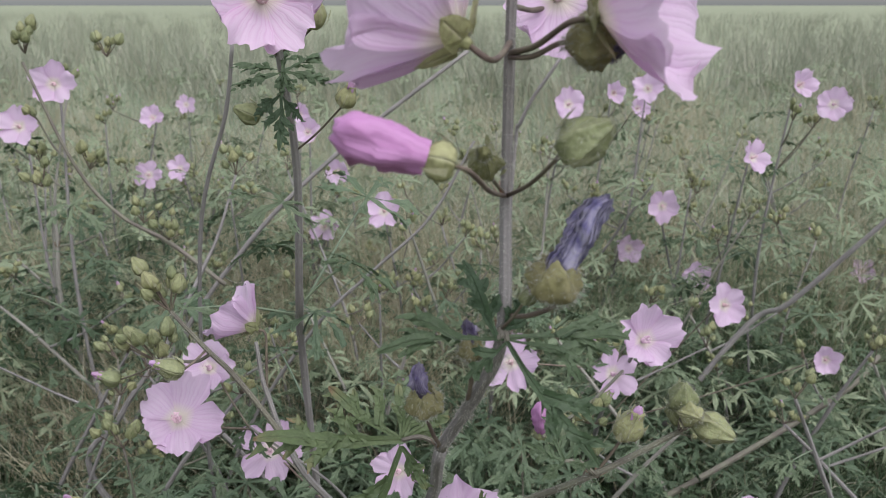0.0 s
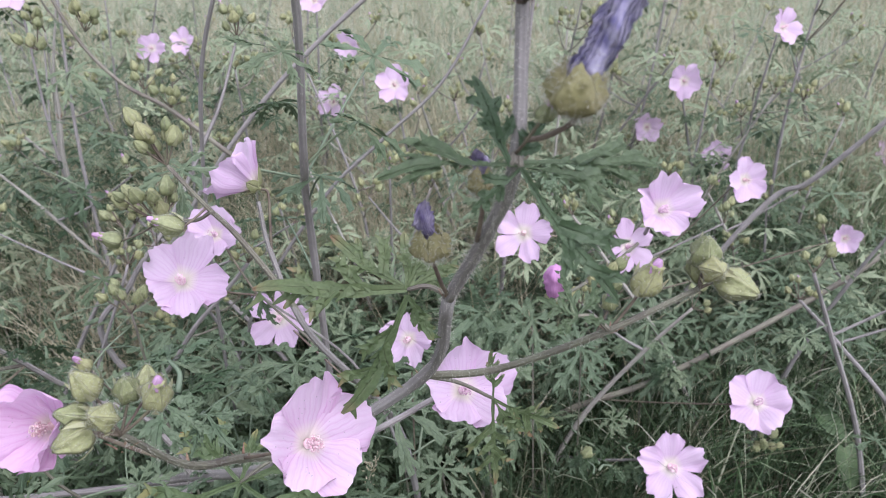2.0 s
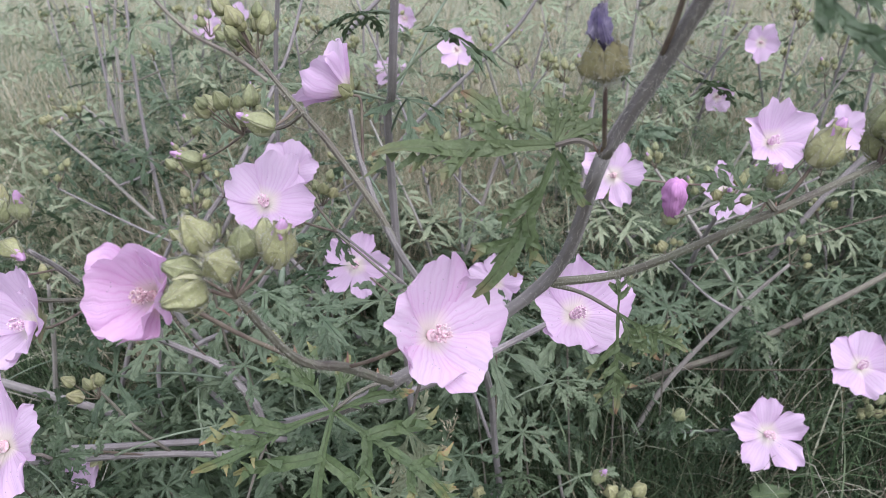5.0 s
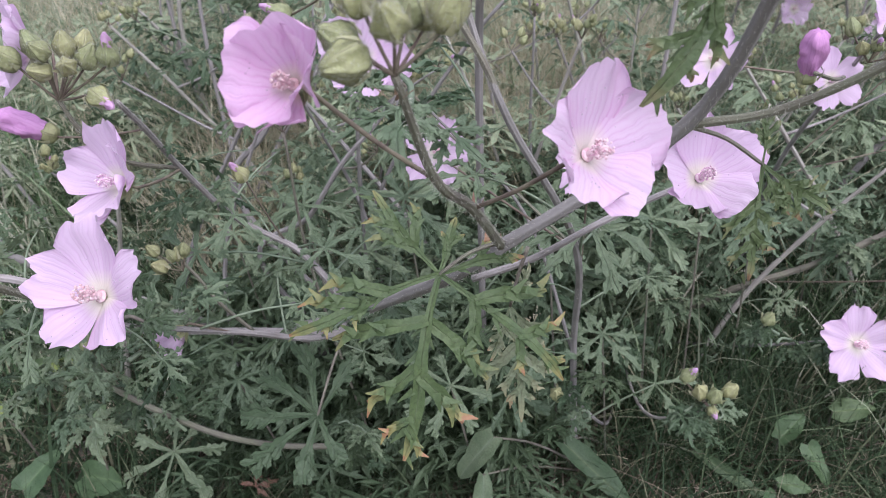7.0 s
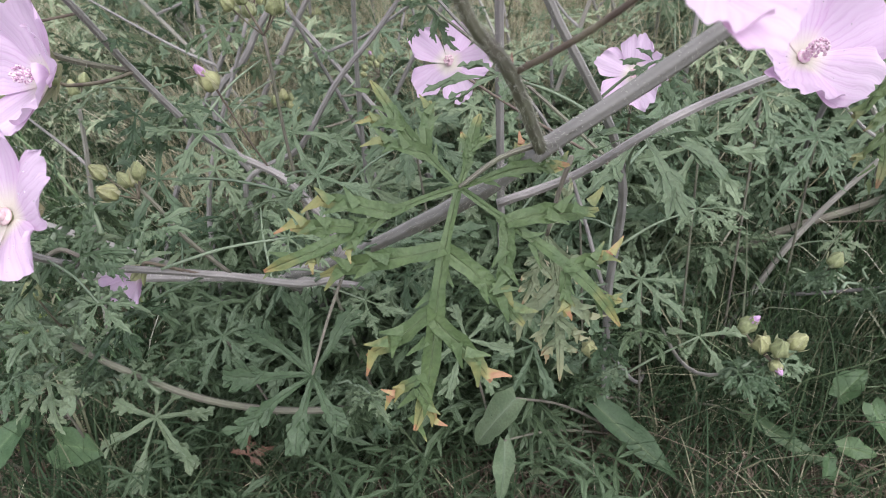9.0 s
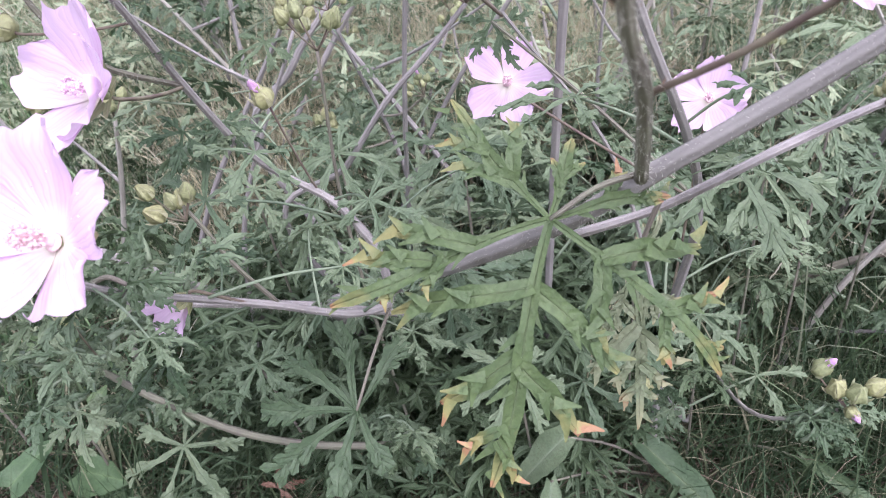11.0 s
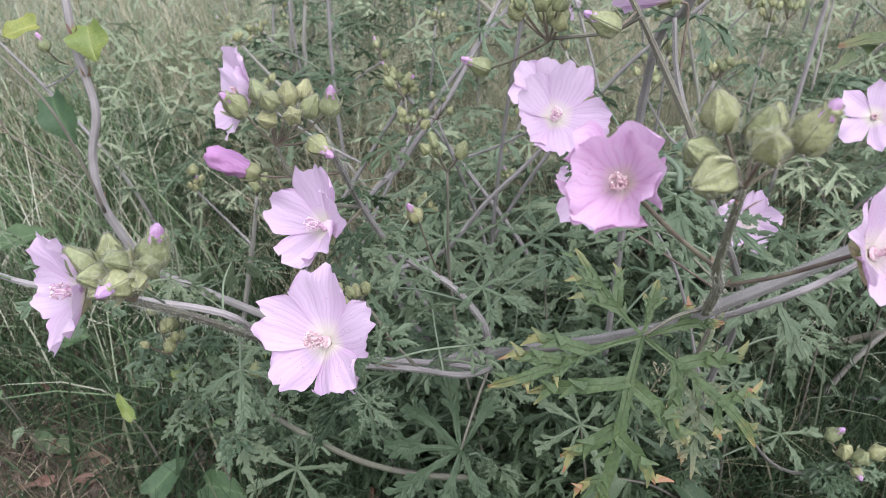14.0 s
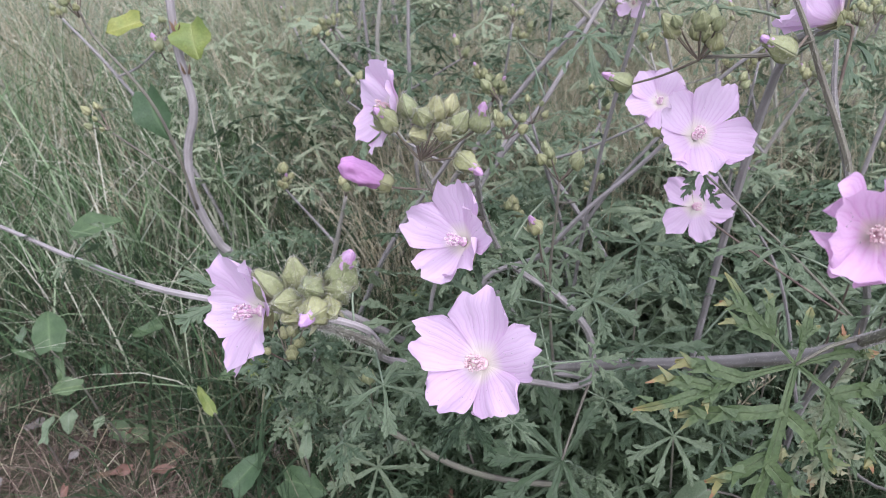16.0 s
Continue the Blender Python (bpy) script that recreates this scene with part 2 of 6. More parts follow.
RUST = leaf_material("dead_leaf", (0.20, 0.118, 0.078), (0.13, 0.078, 0.055), (0.27, 0.18, 0.12), 0.15)
GREY_DEAD = leaf_material("bleached_dead_leaf", (0.22, 0.20, 0.18), (0.15, 0.13, 0.12), (0.30, 0.28, 0.25), 0.1)
GROUND, gn, gl_, gp = nodes("soil")
g_big, g_small = noise_of(gn, gl_, 2.2, 5.0), noise_of(gn, gl_, 90.0, 6.0)
g_tone = ramp(gn, gl_, g_small, [(0.3, (0.022, 0.016, 0.011)), (0.55, (0.055, 0.042, 0.028)), (0.75, (0.10, 0.08, 0.052))])
g_tone = blend(gn, gl_, calc(gn, gl_, "MULTIPLY", g_big, 0.5), g_tone, (0.07, 0.09, 0.035))
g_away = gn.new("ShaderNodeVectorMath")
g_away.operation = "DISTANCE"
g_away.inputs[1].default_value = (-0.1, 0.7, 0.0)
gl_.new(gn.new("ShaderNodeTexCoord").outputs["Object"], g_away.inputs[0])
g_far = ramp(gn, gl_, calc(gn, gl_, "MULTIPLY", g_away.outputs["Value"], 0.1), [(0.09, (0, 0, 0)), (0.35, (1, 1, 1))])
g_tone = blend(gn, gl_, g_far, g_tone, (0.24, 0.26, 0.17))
gl_.new(g_tone, gp.inputs["Base Color"])
gp.inputs["Roughness"].default_value = 0.95
bump(gn, gl_, gp, g_small, 0.9, 0.01)

WATER, _, _, dp = nodes("dew")
dp.inputs["Base Color"].default_value = (0.9, 0.85, 0.92, 1)
dp.inputs["Roughness"].default_value, dp.inputs["IOR"].default_value = 0.04, 1.33
dp.inputs["Alpha"].default_value = 0.35


# ---- mesh helpers ----
def mesh(name, verts, faces, uvs=None, smooth=True):
    me = bpy.data.meshes.new(name)
    me.from_pydata([tuple(v) for v in verts], [], faces)
    if uvs is not None:
        lay = me.uv_layers.new(name="UVMap")
        idx = np.empty(len(me.loops), dtype=np.int32)
        me.loops.foreach_get("vertex_index", idx)
        lay.data.foreach_set("uv", np.asarray(uvs, dtype=np.float32)[idx].ravel())
    if smooth:
        me.polygons.foreach_set("use_smooth", [True] * len(me.polygons))
    me.update()
    return me


class Soup:
    """Gathers pieces into one mesh."""

    def __init__(self):
        self.v, self.f, self.u, self.n = [], [], [], 0

    def add(self, verts, faces, uvs=None, m=None):
        verts = np.asarray(verts, float)
        if m is not None:
            a = np.array(m)
            verts = verts @ a[:3, :3].T + a[:3, 3]
        self.v.append(verts)
        self.f += [tuple(i + self.n for i in face) for face in faces]
        self.u.append(np.zeros((len(verts), 2)) if uvs is None else np.asarray(uvs, float))
        self.n += len(verts)

    def mesh(self, name, smooth=True):
        return mesh(name, np.concatenate(self.v), self.f, np.concatenate(self.u), smooth)


def smooth_path(points, steps=6):
    """A Catmull-Rom line through the points."""
    p = [np.array(q, float) for q in points]
    if len(p) < 3:
        return np.array([p[0] + (p[-1] - p[0]) * k / steps for k in range(steps + 1)])
    p = [2 * p[0] - p[1], *p, 2 * p[-1] - p[-2]]
    out = []
    for a, b, c, d in zip(p, p[1:], p[2:], p[3:]):
        for k in range(steps):
            t = k / steps
            out.append(0.5 * (2 * b + (c - a) * t + (2 * a - 5 * b + 4 * c - d) * t * t + (3 * b - a - 3 * c + d) * t**3))
    out.append(p[-2])
    return np.array(out)


def tube(points, r0, r1, sides=8, steps=6, swell=0.0, seed=0):
    """A tapered round stem along the points; returns verts, faces, uvs and its centre line."""
    rng = np.random.default_rng(seed)
    line = smooth_path(points, steps)
    n = len(line)
    tang = np.gradient(line, axis=0)
    tang /= np.linalg.norm(tang, axis=1)[:, None] + 1e-12
    side = np.cross(tang[0], (0.3, 0.2, 1.0) if abs(tang[0][2]) < 0.9 else (1.0, 0, 0))
    verts, uvs, faces = [], [], []
    for k in range(n):
        side = side - tang[k] * (side @ tang[k])
        side /= np.linalg.norm(side) + 1e-12
        up = np.cross(tang[k], side)
        t = k / (n - 1)
        r = (r0 + (r1 - r0) * t) * (1 + 0.025 * rng.normal())
        if swell and k % steps == 0 and 0 < k < n - 1:
            r *= 1 + swell
        for s in range(sides):
            a = 2 * np.pi * s / sides
            verts.append(line[k] + r * (np.cos(a) * side + np.sin(a) * up))
            uvs.append((t, s / sides))
    for k in range(n - 1):
        for s in range(sides):
            e = (s + 1) % sides
            faces.append((k * sides + s, k * sides + e, (k + 1) * sides + e, (k + 1) * sides + s))
    faces.append(tuple(range(sides))[::-1])
    faces.append(tuple((n - 1) * sides + s for s in range(sides)))
    return np.array(verts), faces, np.array(uvs), line


def facing(place, way, spin=0.0, size=1.0):
    """The pose of a thing whose own z axis points along way."""
    q = Vector(way).normalized().to_track_quat("Z", "Y")
    return Matrix.Translation(place) @ q.to_matrix().to_4x4() @ Matrix.Rotation(radians(spin), 4, "Z") @ Matrix.Diagonal((size, size, size, 1))


def part(name, data, material, parent, label="", m=None):
    """One mesh object under a thing or part; m: its pose in the world under a thing, or within its part."""
    ob = new(name, data)
    if material and not data.materials:
        data.materials.append(material)
    ob.parent = parent
    if m is None:
        m = Matrix.Identity(4)
    ob.matrix_basis = Matrix.Translation(-parent.location) @ m if parent.type == "EMPTY" else m
    return tagged(ob, label, kind="stuff" if name in ("hairs", "seed_head") else "")


def thing(name, base, label, category, group=""):
    ob = new(name)
    ob.location = base
    ob.empty_display_size = 0.02
    return tagged(ob, label, category, group)


# ---- mallow: petals, flowers, buds, leaves, stems ----
def petal_mesh(rng, length=0.031, width=0.030, cup=25.0, curl=10.0, ragged=0.06, nu=14, nv=17):
    """One wedge-shaped petal, narrow at its claw, widest near its end, notched and crenate there; the flower's axis is z, the petal goes along x."""
    verts, uvs, faces = [], [], []
    ph = rng.uniform(0, 6.28, 8)
    tips = rng.normal(0, ragged, nv) * 0.32
    dip = rng.uniform(0.3, 1.0) * min(0.13, 1.6 * ragged)
    dip_at = rng.uniform(-0.22, 0.22)
    scallops = rng.uniform(5.0, 8.5)
    pleat = rng.uniform(3, 5)
    twist = rng.uniform(4, 10)
    slant = rng.uniform(-0.05, 0.05)
    turn = max(radians(curl), 1e-3)
    c0 = radians(cup)
    for i in range(nu):
        u = i / (nu - 1)
        grow = np.sin(np.pi * 0.5 * min(1.0, u / 0.84)) ** 0.9
        half = width / 2 * (0.13 + 0.87 * grow) * (1 - 0.10 * max(0.0, (u - 0.84) / 0.16) ** 2)
        along = (np.sin(c0 + turn * u) - np.sin(c0)) / (turn * max(u, 1e-6))
        rise = (np.cos(c0) - np.cos(c0 + turn * u)) / (turn * max(u, 1e-6))
        el = c0 + turn * u
        for j in range(nv):
            v = 2 * j / (nv - 1) - 1
            body = -0.27 * abs(v) ** 2.7 + slant * v
            rim = tips[j] - dip * np.exp(-(((v - dip_at) / 0.20) ** 2)) + 0.45 * ragged * np.cos(scallops * v + ph[6]) * (1 - 0.4 * v * v)
            s = length * u * (1 + body * u**2 + rim * u**6)
            y = v * half
            wave = 0.0017 * u * (np.sin(3.1 * v + ph[0] + 2.2 * u) + 0.7 * np.sin(6.3 * v + ph[1]) * u + 0.5 * np.sin(7 * u + ph[2]) + 0.35 * np.sin(12.5 * v + ph[3]) * u * u + 0.35 * abs(np.sin(pleat * v + ph[4])) + 0.55 * u**3 * np.sin(10 * v + ph[5]))
            lift = wave + 0.0026 * v * v * u + y * np.sin(radians(twist)) * 0.8 - 0.0024 * u**5 * (0.5 + 0.5 * np.sin(2.5 * v + ph[7]))
            verts.append((0.002 + s * along - lift * np.sin(el), y, s * rise + lift * np.cos(el)))
            uvs.append((u, v))
    for i in range(nu - 1):
        for j in range(nv - 1):
            a = i * nv + j
            faces.append((a, a + 1, a + nv + 1, a + nv))
    return mesh("petal", verts, faces, uvs)


def calyx_mesh(rng, open_deg=45.0, size=1.0):
    """Five pointed sepals round a short receptacle, z towards the flower."""
    soup = Soup()
    for k in range(5):
        vs, uv, fs = [], [], []
        for i in range(6):
            u = i / 5
            w = 0.0056 * size * (1 - u) ** 0.7 * (0.75 + 0.7 * u)
            el = radians(open_deg)
            x, z = 0.0030 * size + 0.0125 * size * u * np.cos(el), -0.0028 * size + 0.0125 * size * u * np.sin(el)
            for v in (-1, 0, 1):
                vs.append((x - 0.0009 * abs(v), v * w, z))
                uv.append((u, v))
        for i in range(5):
            for j in range(2):
                a = i * 3 + j
                fs.append((a, a + 1, a + 4, a + 3))
        soup.add(vs, fs, uv, Matrix.Rotation(radians(72 * k + rng.uniform(-6, 6)), 4, "Z"))
    v, f, u, _ = tube([(0, 0, -0.0045 * size), (0, 0, -0.0015 * size), (0, 0, -0.0004 * size)], 0.0012 * size, 0.0036 * size, 8, 3)
    soup.add(v, f, u)
    return soup.mesh("calyx")


def ball(r, rings=4, segs=6, squash=1.0):
    vs, fs = [(0, 0, r * squash)], []
    for i in range(1, rings):
        a = np.pi * i / rings
        for s in range(segs):
            b = 2 * np.pi * s / segs
            vs.append((r * np.sin(a) * np.cos(b), r * np.sin(a) * np.sin(b), r * squash * np.cos(a)))
    vs.append((0, 0, -r * squash))
    for s in range(segs):
        e = (s + 1) % segs
        fs.append((0, 1 + s, 1 + e))
        for i in range(rings - 2):
            fs.append((1 + i * segs + s, 1 + (i + 1) * segs + s, 1 + (i + 1) * segs + e, 1 + i * segs + e))
        k = 1 + (rings - 2) * segs
        fs.append((k + s, len(vs) - 1, k + e))
    return np.array(vs), fs


def stamen_mesh(rng, count=46, loose=1.0):
    """A column that carries a brush of small anthers."""
    soup = Soup()
    v, f, u, _ = tube([(0, 0, 0), (0.0002, 0, 0.005), (0.0004, 0, 0.0115)], 0.0018, 0.0008, 7, 3)
    soup.add(v, f, u)
    bv, bf = ball(0.00062, 3, 5)
    dv, df = ball(0.0030, 5, 10, 0.35)
    soup.add(dv, df)
    for k in range(count):
        z, a = rng.uniform(0.0045, 0.0135), rng.uniform(0, 6.28)
        r = loose * (0.0012 + 0.0028 * np.sin(np.pi * (z - 0.003) / 0.0125) * rng.uniform(0.4, 1.0))
        soup.add(bv * rng.uniform(0.7, 1.25), bf, None, Matrix.Translation((r * np.cos(a), r * np.sin(a), z)))
    return soup.mesh("stamens")


def add_flower(plant, place, way, radius=0.030, cup=22.0, curl=12.0, spin=0.0, seed=0, wide=1.0, label="", deep=False, anthers=True, fine=True, stalk=None, ragged=0.075, dew=0, lop=(0, 0, 0)):
    """A five-petalled mallow flower: the calyx is the part, petals and stamens are its pieces."""
    rng = np.random.default_rng(1000 + seed)
    k = radius / 0.031
    m = facing(place, way, spin, k)
    flower = part("flower", calyx_mesh(rng, cup - 10), CALYX, plant, label or "open pale pink five-petalled flower", m)
    for i in range(5):
        out = m.to_3x3() @ Vector((np.cos(radians(72 * i)), np.sin(radians(72 * i)), 0))
        reach = 1 + out.normalized().dot(Vector(lop))
        me = petal_mesh(rng, 0.031 * reach * rng.uniform(0.94, 1.04), 0.0305 * wide * rng.uniform(0.94, 1.06), cup + rng.uniform(-5, 5), curl + rng.uniform(-4, 4), ragged, *((14, 17) if fine else (8, 9)))
        part("petal", me, PETAL_PINK if deep == 2 else PETAL_DEEP if deep else PETAL, flower, "", Matrix.Rotation(radians(72 * i + rng.uniform(-5, 5)), 4, "Z"))
    if anthers:
        part("stamen_column", stamen_mesh(rng, 90 if fine else 18), STAMEN if seed % 3 else ANTHER, flower, "", Matrix.Translation((0, 0, 0.0015)))
    if dew:
        soup = Soup()
        bv, bf = ball(1.0, 5, 8, 0.7)
        for _ in range(dew):
            a, r = rng.uniform(0, 6.28), rng.uniform(0.012, 0.027)
            el = radians(cup + curl * 0.25)
            soup.add(bv * rng.uniform(0.00012, 0.00028), bf, None, Matrix.Translation((r * np.cos(a) * np.cos(el), r * np.sin(a) * np.cos(el), 0.0015 + r * np.sin(el))))
        part("dew", soup.mesh("dew"), WATER, flower, "clear dew drops")
    if stalk is not None:
        end = m @ Vector((0, 0, -0.004))
        add_stalk(plant, stalk, tuple(end), tuple(m @ Vector((0, 0, -0.010))), 0.0008)
    return flower


def add_stalk(plant, start, end, before=None, r=0.0009, material=None):
    """A thin pedicel from the stem to a flower or bud."""
    a, b = Vector(start), Vector(end)
    pts = [a, a.lerp(b, 0.5) + Vector((0, 0, -0.03 * (b - a).length)), b] if before is None else [a, a.lerp(Vector(before), 0.5) + Vector((0, 0, -0.0015)), Vector(before), b]
    v, f, u, _ = tube(pts, r * 1.15, r, 6, 5)
    return part("pedicel", mesh("pedicel", v, f, u), material or PEDICEL, plant)


def lantern(rng, size=1.0, gape=0.0, long=1.0):
    """A closed calyx: five-angled, inflated and pointed, with sharp seams; z towards its tip."""
    vs, fs, uv = [], [], []
    rings, segs = 10, 30
    for i in range(rings + 1):
        t = i / rings
        r = 0.0071 * size * np.sin(np.pi * min(1.0, t * 0.90 + 0.10)) ** 0.62 * (1.08 - 0.34 * t)
        if t == 1.0:
            r = 0.0009 * size + gape * 0.0035 * size
        else:
            r = max(r, gape * 0.0042 * size) if t > 0.6 else r
        for s in range(segs):
            a = 2 * np.pi * s / segs
            c = abs(((a * 5 / (2 * np.pi)) % 1.0) - 0.5) * 2
            rr = r * (0.80 + 0.30 * c**2 if gape < 0.5 else 0.82 + 0.24 * c**2) * (1 + 0.035 * rng.normal())
            vs.append((rr * np.cos(a), rr * np.sin(a), 0.0155 * size * long * t - 0.002 * size + (0.0012 * size * c if t > 0.85 else 0)))
            uv.append((t * 0.6, 1 - c))
    for i in range(rings):
        for s in range(segs):
            e = (s + 1) % segs
            fs.append((i * segs + s, i * segs + e, (i + 1) * segs + e, (i + 1) * segs + s))
    fs.append(tuple(range(segs))[::-1])
    fs.append(tuple(rings * segs + s for s in range(segs)))
    soup = Soup()
    soup.add(vs, fs, uv)
    for k in range(3):
        w, h = 0.0016 * size, 0.0085 * size
        q = [(-w, 0.0062 * size, 0.0), (w, 0.0062 * size, 0.0), (0.5 * w, 0.0084 * size, 0.6 * h), (0, 0.0088 * size, h), (-0.5 * w, 0.0084 * size, 0.6 * h)]
        soup.add(q, [(0, 1, 2, 3, 4)], None, Matrix.Rotation(radians(120 * k + rng.uniform(-20, 20)), 4, "Z"))
    return soup.mesh("bud", True)


def fur(rng, verts_line, count, reach, r=0.00015):
    """Fine straight hairs on a stem or calyx: thin three-sided spikes. verts_line: pairs of foot and outward way."""
    soup = Soup()
    pick = rng.integers(0, len(verts_line), count)
    for k in pick:
        foot, out = verts_line[k]
        out = Vector(out) + Vector(rng.normal(0, 0.35, 3))
        out.normalize()
        a = out.orthogonal().normalized()
        b = out.cross(a)
        h = reach * rng.uniform(0.5, 1.2)
        f = Vector(foot) + Vector(rng.normal(0, 0.0006, 3)) - 0.0004 * out
        q = [f + r * a, f - 0.5 * r * a + 0.87 * r * b, f - 0.5 * r * a - 0.87 * r * b, f + h * out + Vector((0, 0, -0.15 * h))]
        soup.add([tuple(x) for x in q], [(0, 1, 3), (1, 2, 3), (2, 0, 3)])
    return soup.mesh("hairs", False)


BUD_SHAPES = {}


def bud_shape(kind):
    """Shared shapes of closed buds: six variants, plain or gaping."""
    if kind not in BUD_SHAPES:
        rng = np.random.default_rng(77 + kind[0] * 3 + kind[1])
        BUD_SHAPES[kind] = lantern(rng, 1.0, 0.75 * kind[1], rng.uniform(0.85, 1.1))
    return BUD_SHAPES[kind]


def tip_mesh(rng, length, r, turns=0.5, bulge=1.0, taper=0.0):
    """Furled petals: a rolled, ribbed cone with a spiral seam; z towards its tip."""
    vs, fs, uv = [], [], []
    rings, segs = 14, 22
    for i in range(rings + 1):
        t = i / rings
        body = r * (0.70 + 0.34 * np.sin(np.pi * min(t * 0.85, 1.0)) * bulge) * (1 - max(0, t - 0.82) * 3.0 * (1 - taper)) * (1 - taper * t * t)
        for s in range(segs):
            a = 2 * np.pi * s / segs
            seam = ((a / (2 * np.pi) * 5 + turns * t) % 1.0)
            rr = body * (0.80 + 0.30 * seam + 0.07 * np.sin(3 * a + 9 * t) + 0.05 * np.sin(9 * a - 7 * t)) * (1 + 0.04 * rng.normal())
            vs.append((rr * np.cos(a), rr * np.sin(a), length * t - 0.06 * length * (1 - seam) * (t > 0.95)))
            uv.append((0.35 + 0.6 * t, np.cos(a) * 0.9))
    for i in range(rings):
        for s in range(segs):
            e = (s + 1) % segs
            fs.append((i * segs + s, i * segs + e, (i + 1) * segs + e, (i + 1) * segs + s))
    vs.append((0, 0, length * 0.96))
    uv.append((0.9, 0.0))
    for s in range(segs):
        fs.append((rings * segs + s, rings * segs + (s + 1) % segs, len(vs) - 1))
    return mesh("furled", vs, fs, uv)


def add_bud(plant, place, way, size=1.0, pink=0, seed=0, stalk=None, spin=0.0, label="", hairy=False, dry=False):
    """A closed green bud; pink: the petal tip shows."""
    kind = (seed % 6, 1 if pink else 0)
    rng = np.random.default_rng(4000 + seed)
    m = facing(place, way, spin, size)
    data = bud_shape(kind)
    if dry:
        data = lantern(rng, 1.0, 0.6, 0.9)
    bud = part("bud", data, CALYX_DRY if dry else CALYX, plant, label or ("green bud with a pink petal tip" if pink else "closed yellow-green bud"), m)
    if pink:
        part("petal_tip", tip_mesh(rng, 0.0100, 0.0042, 0.6, 0.3, 0.72), BUD_PINK, bud, "", Matrix.Translation((0, 0, 0.0085)))
    if hairy:
        feet = [(v.co.copy(), v.normal.copy()) for v in data.vertices]
        part("hairs", fur(rng, feet, 900, 0.0013, 0.00008), HAIR, bud)
    if stalk is not None:
        add_stalk(plant, stalk, tuple(m @ Vector((0, 0, -0.0015))), None, 0.00068 * max(size, 0.7))
    return bud


def add_furled(plant, place, way, length=0.026, r=0.0075, seed=0, stalk=None, label=""):
    """A large bud about to open: deep pink rolled petals out of a green calyx."""
    rng = np.random.default_rng(5000 + seed)
    m = facing(place, way, 20.0)
    roll = tip_mesh(rng, length, r, 0.8)
    for v in roll.vertices:
        k = 1 + 0.08 * noise.noise(v.co * 330.0) + 0.05 * noise.noise(v.co * 800.0)
        v.co.x, v.co.y = v.co.x * k, v.co.y * k
    bud = part("flower_bud", lantern(rng, r / 0.0075, 0.95, 0.72), CALYX, plant, label or "rolled deep pink flower bud", m)
    part("furled_petals", roll, FURLED, bud, "", Matrix.Translation((0, 0, 0.005)))
    if stalk is not None:
        add_stalk(plant, stalk, tuple(m @ Vector((0, 0, -0.001))), tuple(m @ Vector((0, 0, -0.005))), 0.00062)
    return bud


def papery_cup(rng, size):
    """The dry calyx of a faded flower: an angular cup with five flared, ragged points; z towards its mouth."""
    vs, fs, uv = [], [], []
    rings, segs = 9, 40
    for i in range(rings + 1):
        t = i / rings
        r = size * (0.0014 + 0.0064 * np.sin(np.pi * 0.5 * min(1.0, t / 0.55)) - 0.0075 * max(0.0, t - 0.55))
        for s in range(segs):
            a = 2 * np.pi * s / segs
            c = abs(((a * 5 / (2 * np.pi)) % 1.0) - 0.5) * 2
            rr = r * (0.86 + 0.20 * c**1.5) * (1 + 0.09 * rng.normal() * t)
            z = size * (0.0115 * t - 0.002 + 0.0042 * (1 - c) * max(0.0, t - 0.5) * 2)
            vs.append((rr * np.cos(a), rr * np.sin(a), z))
            uv.append((0.6 * t, 1 - c))
    for i in range(rings):
        for s in range(segs):
            e = (s + 1) % segs
            fs.append((i * segs + s, i * segs + e, (i + 1) * segs + e, (i + 1) * segs + s))
    fs.append(tuple(range(segs))[::-1])
    return mesh("papery_cup", vs, fs, uv)


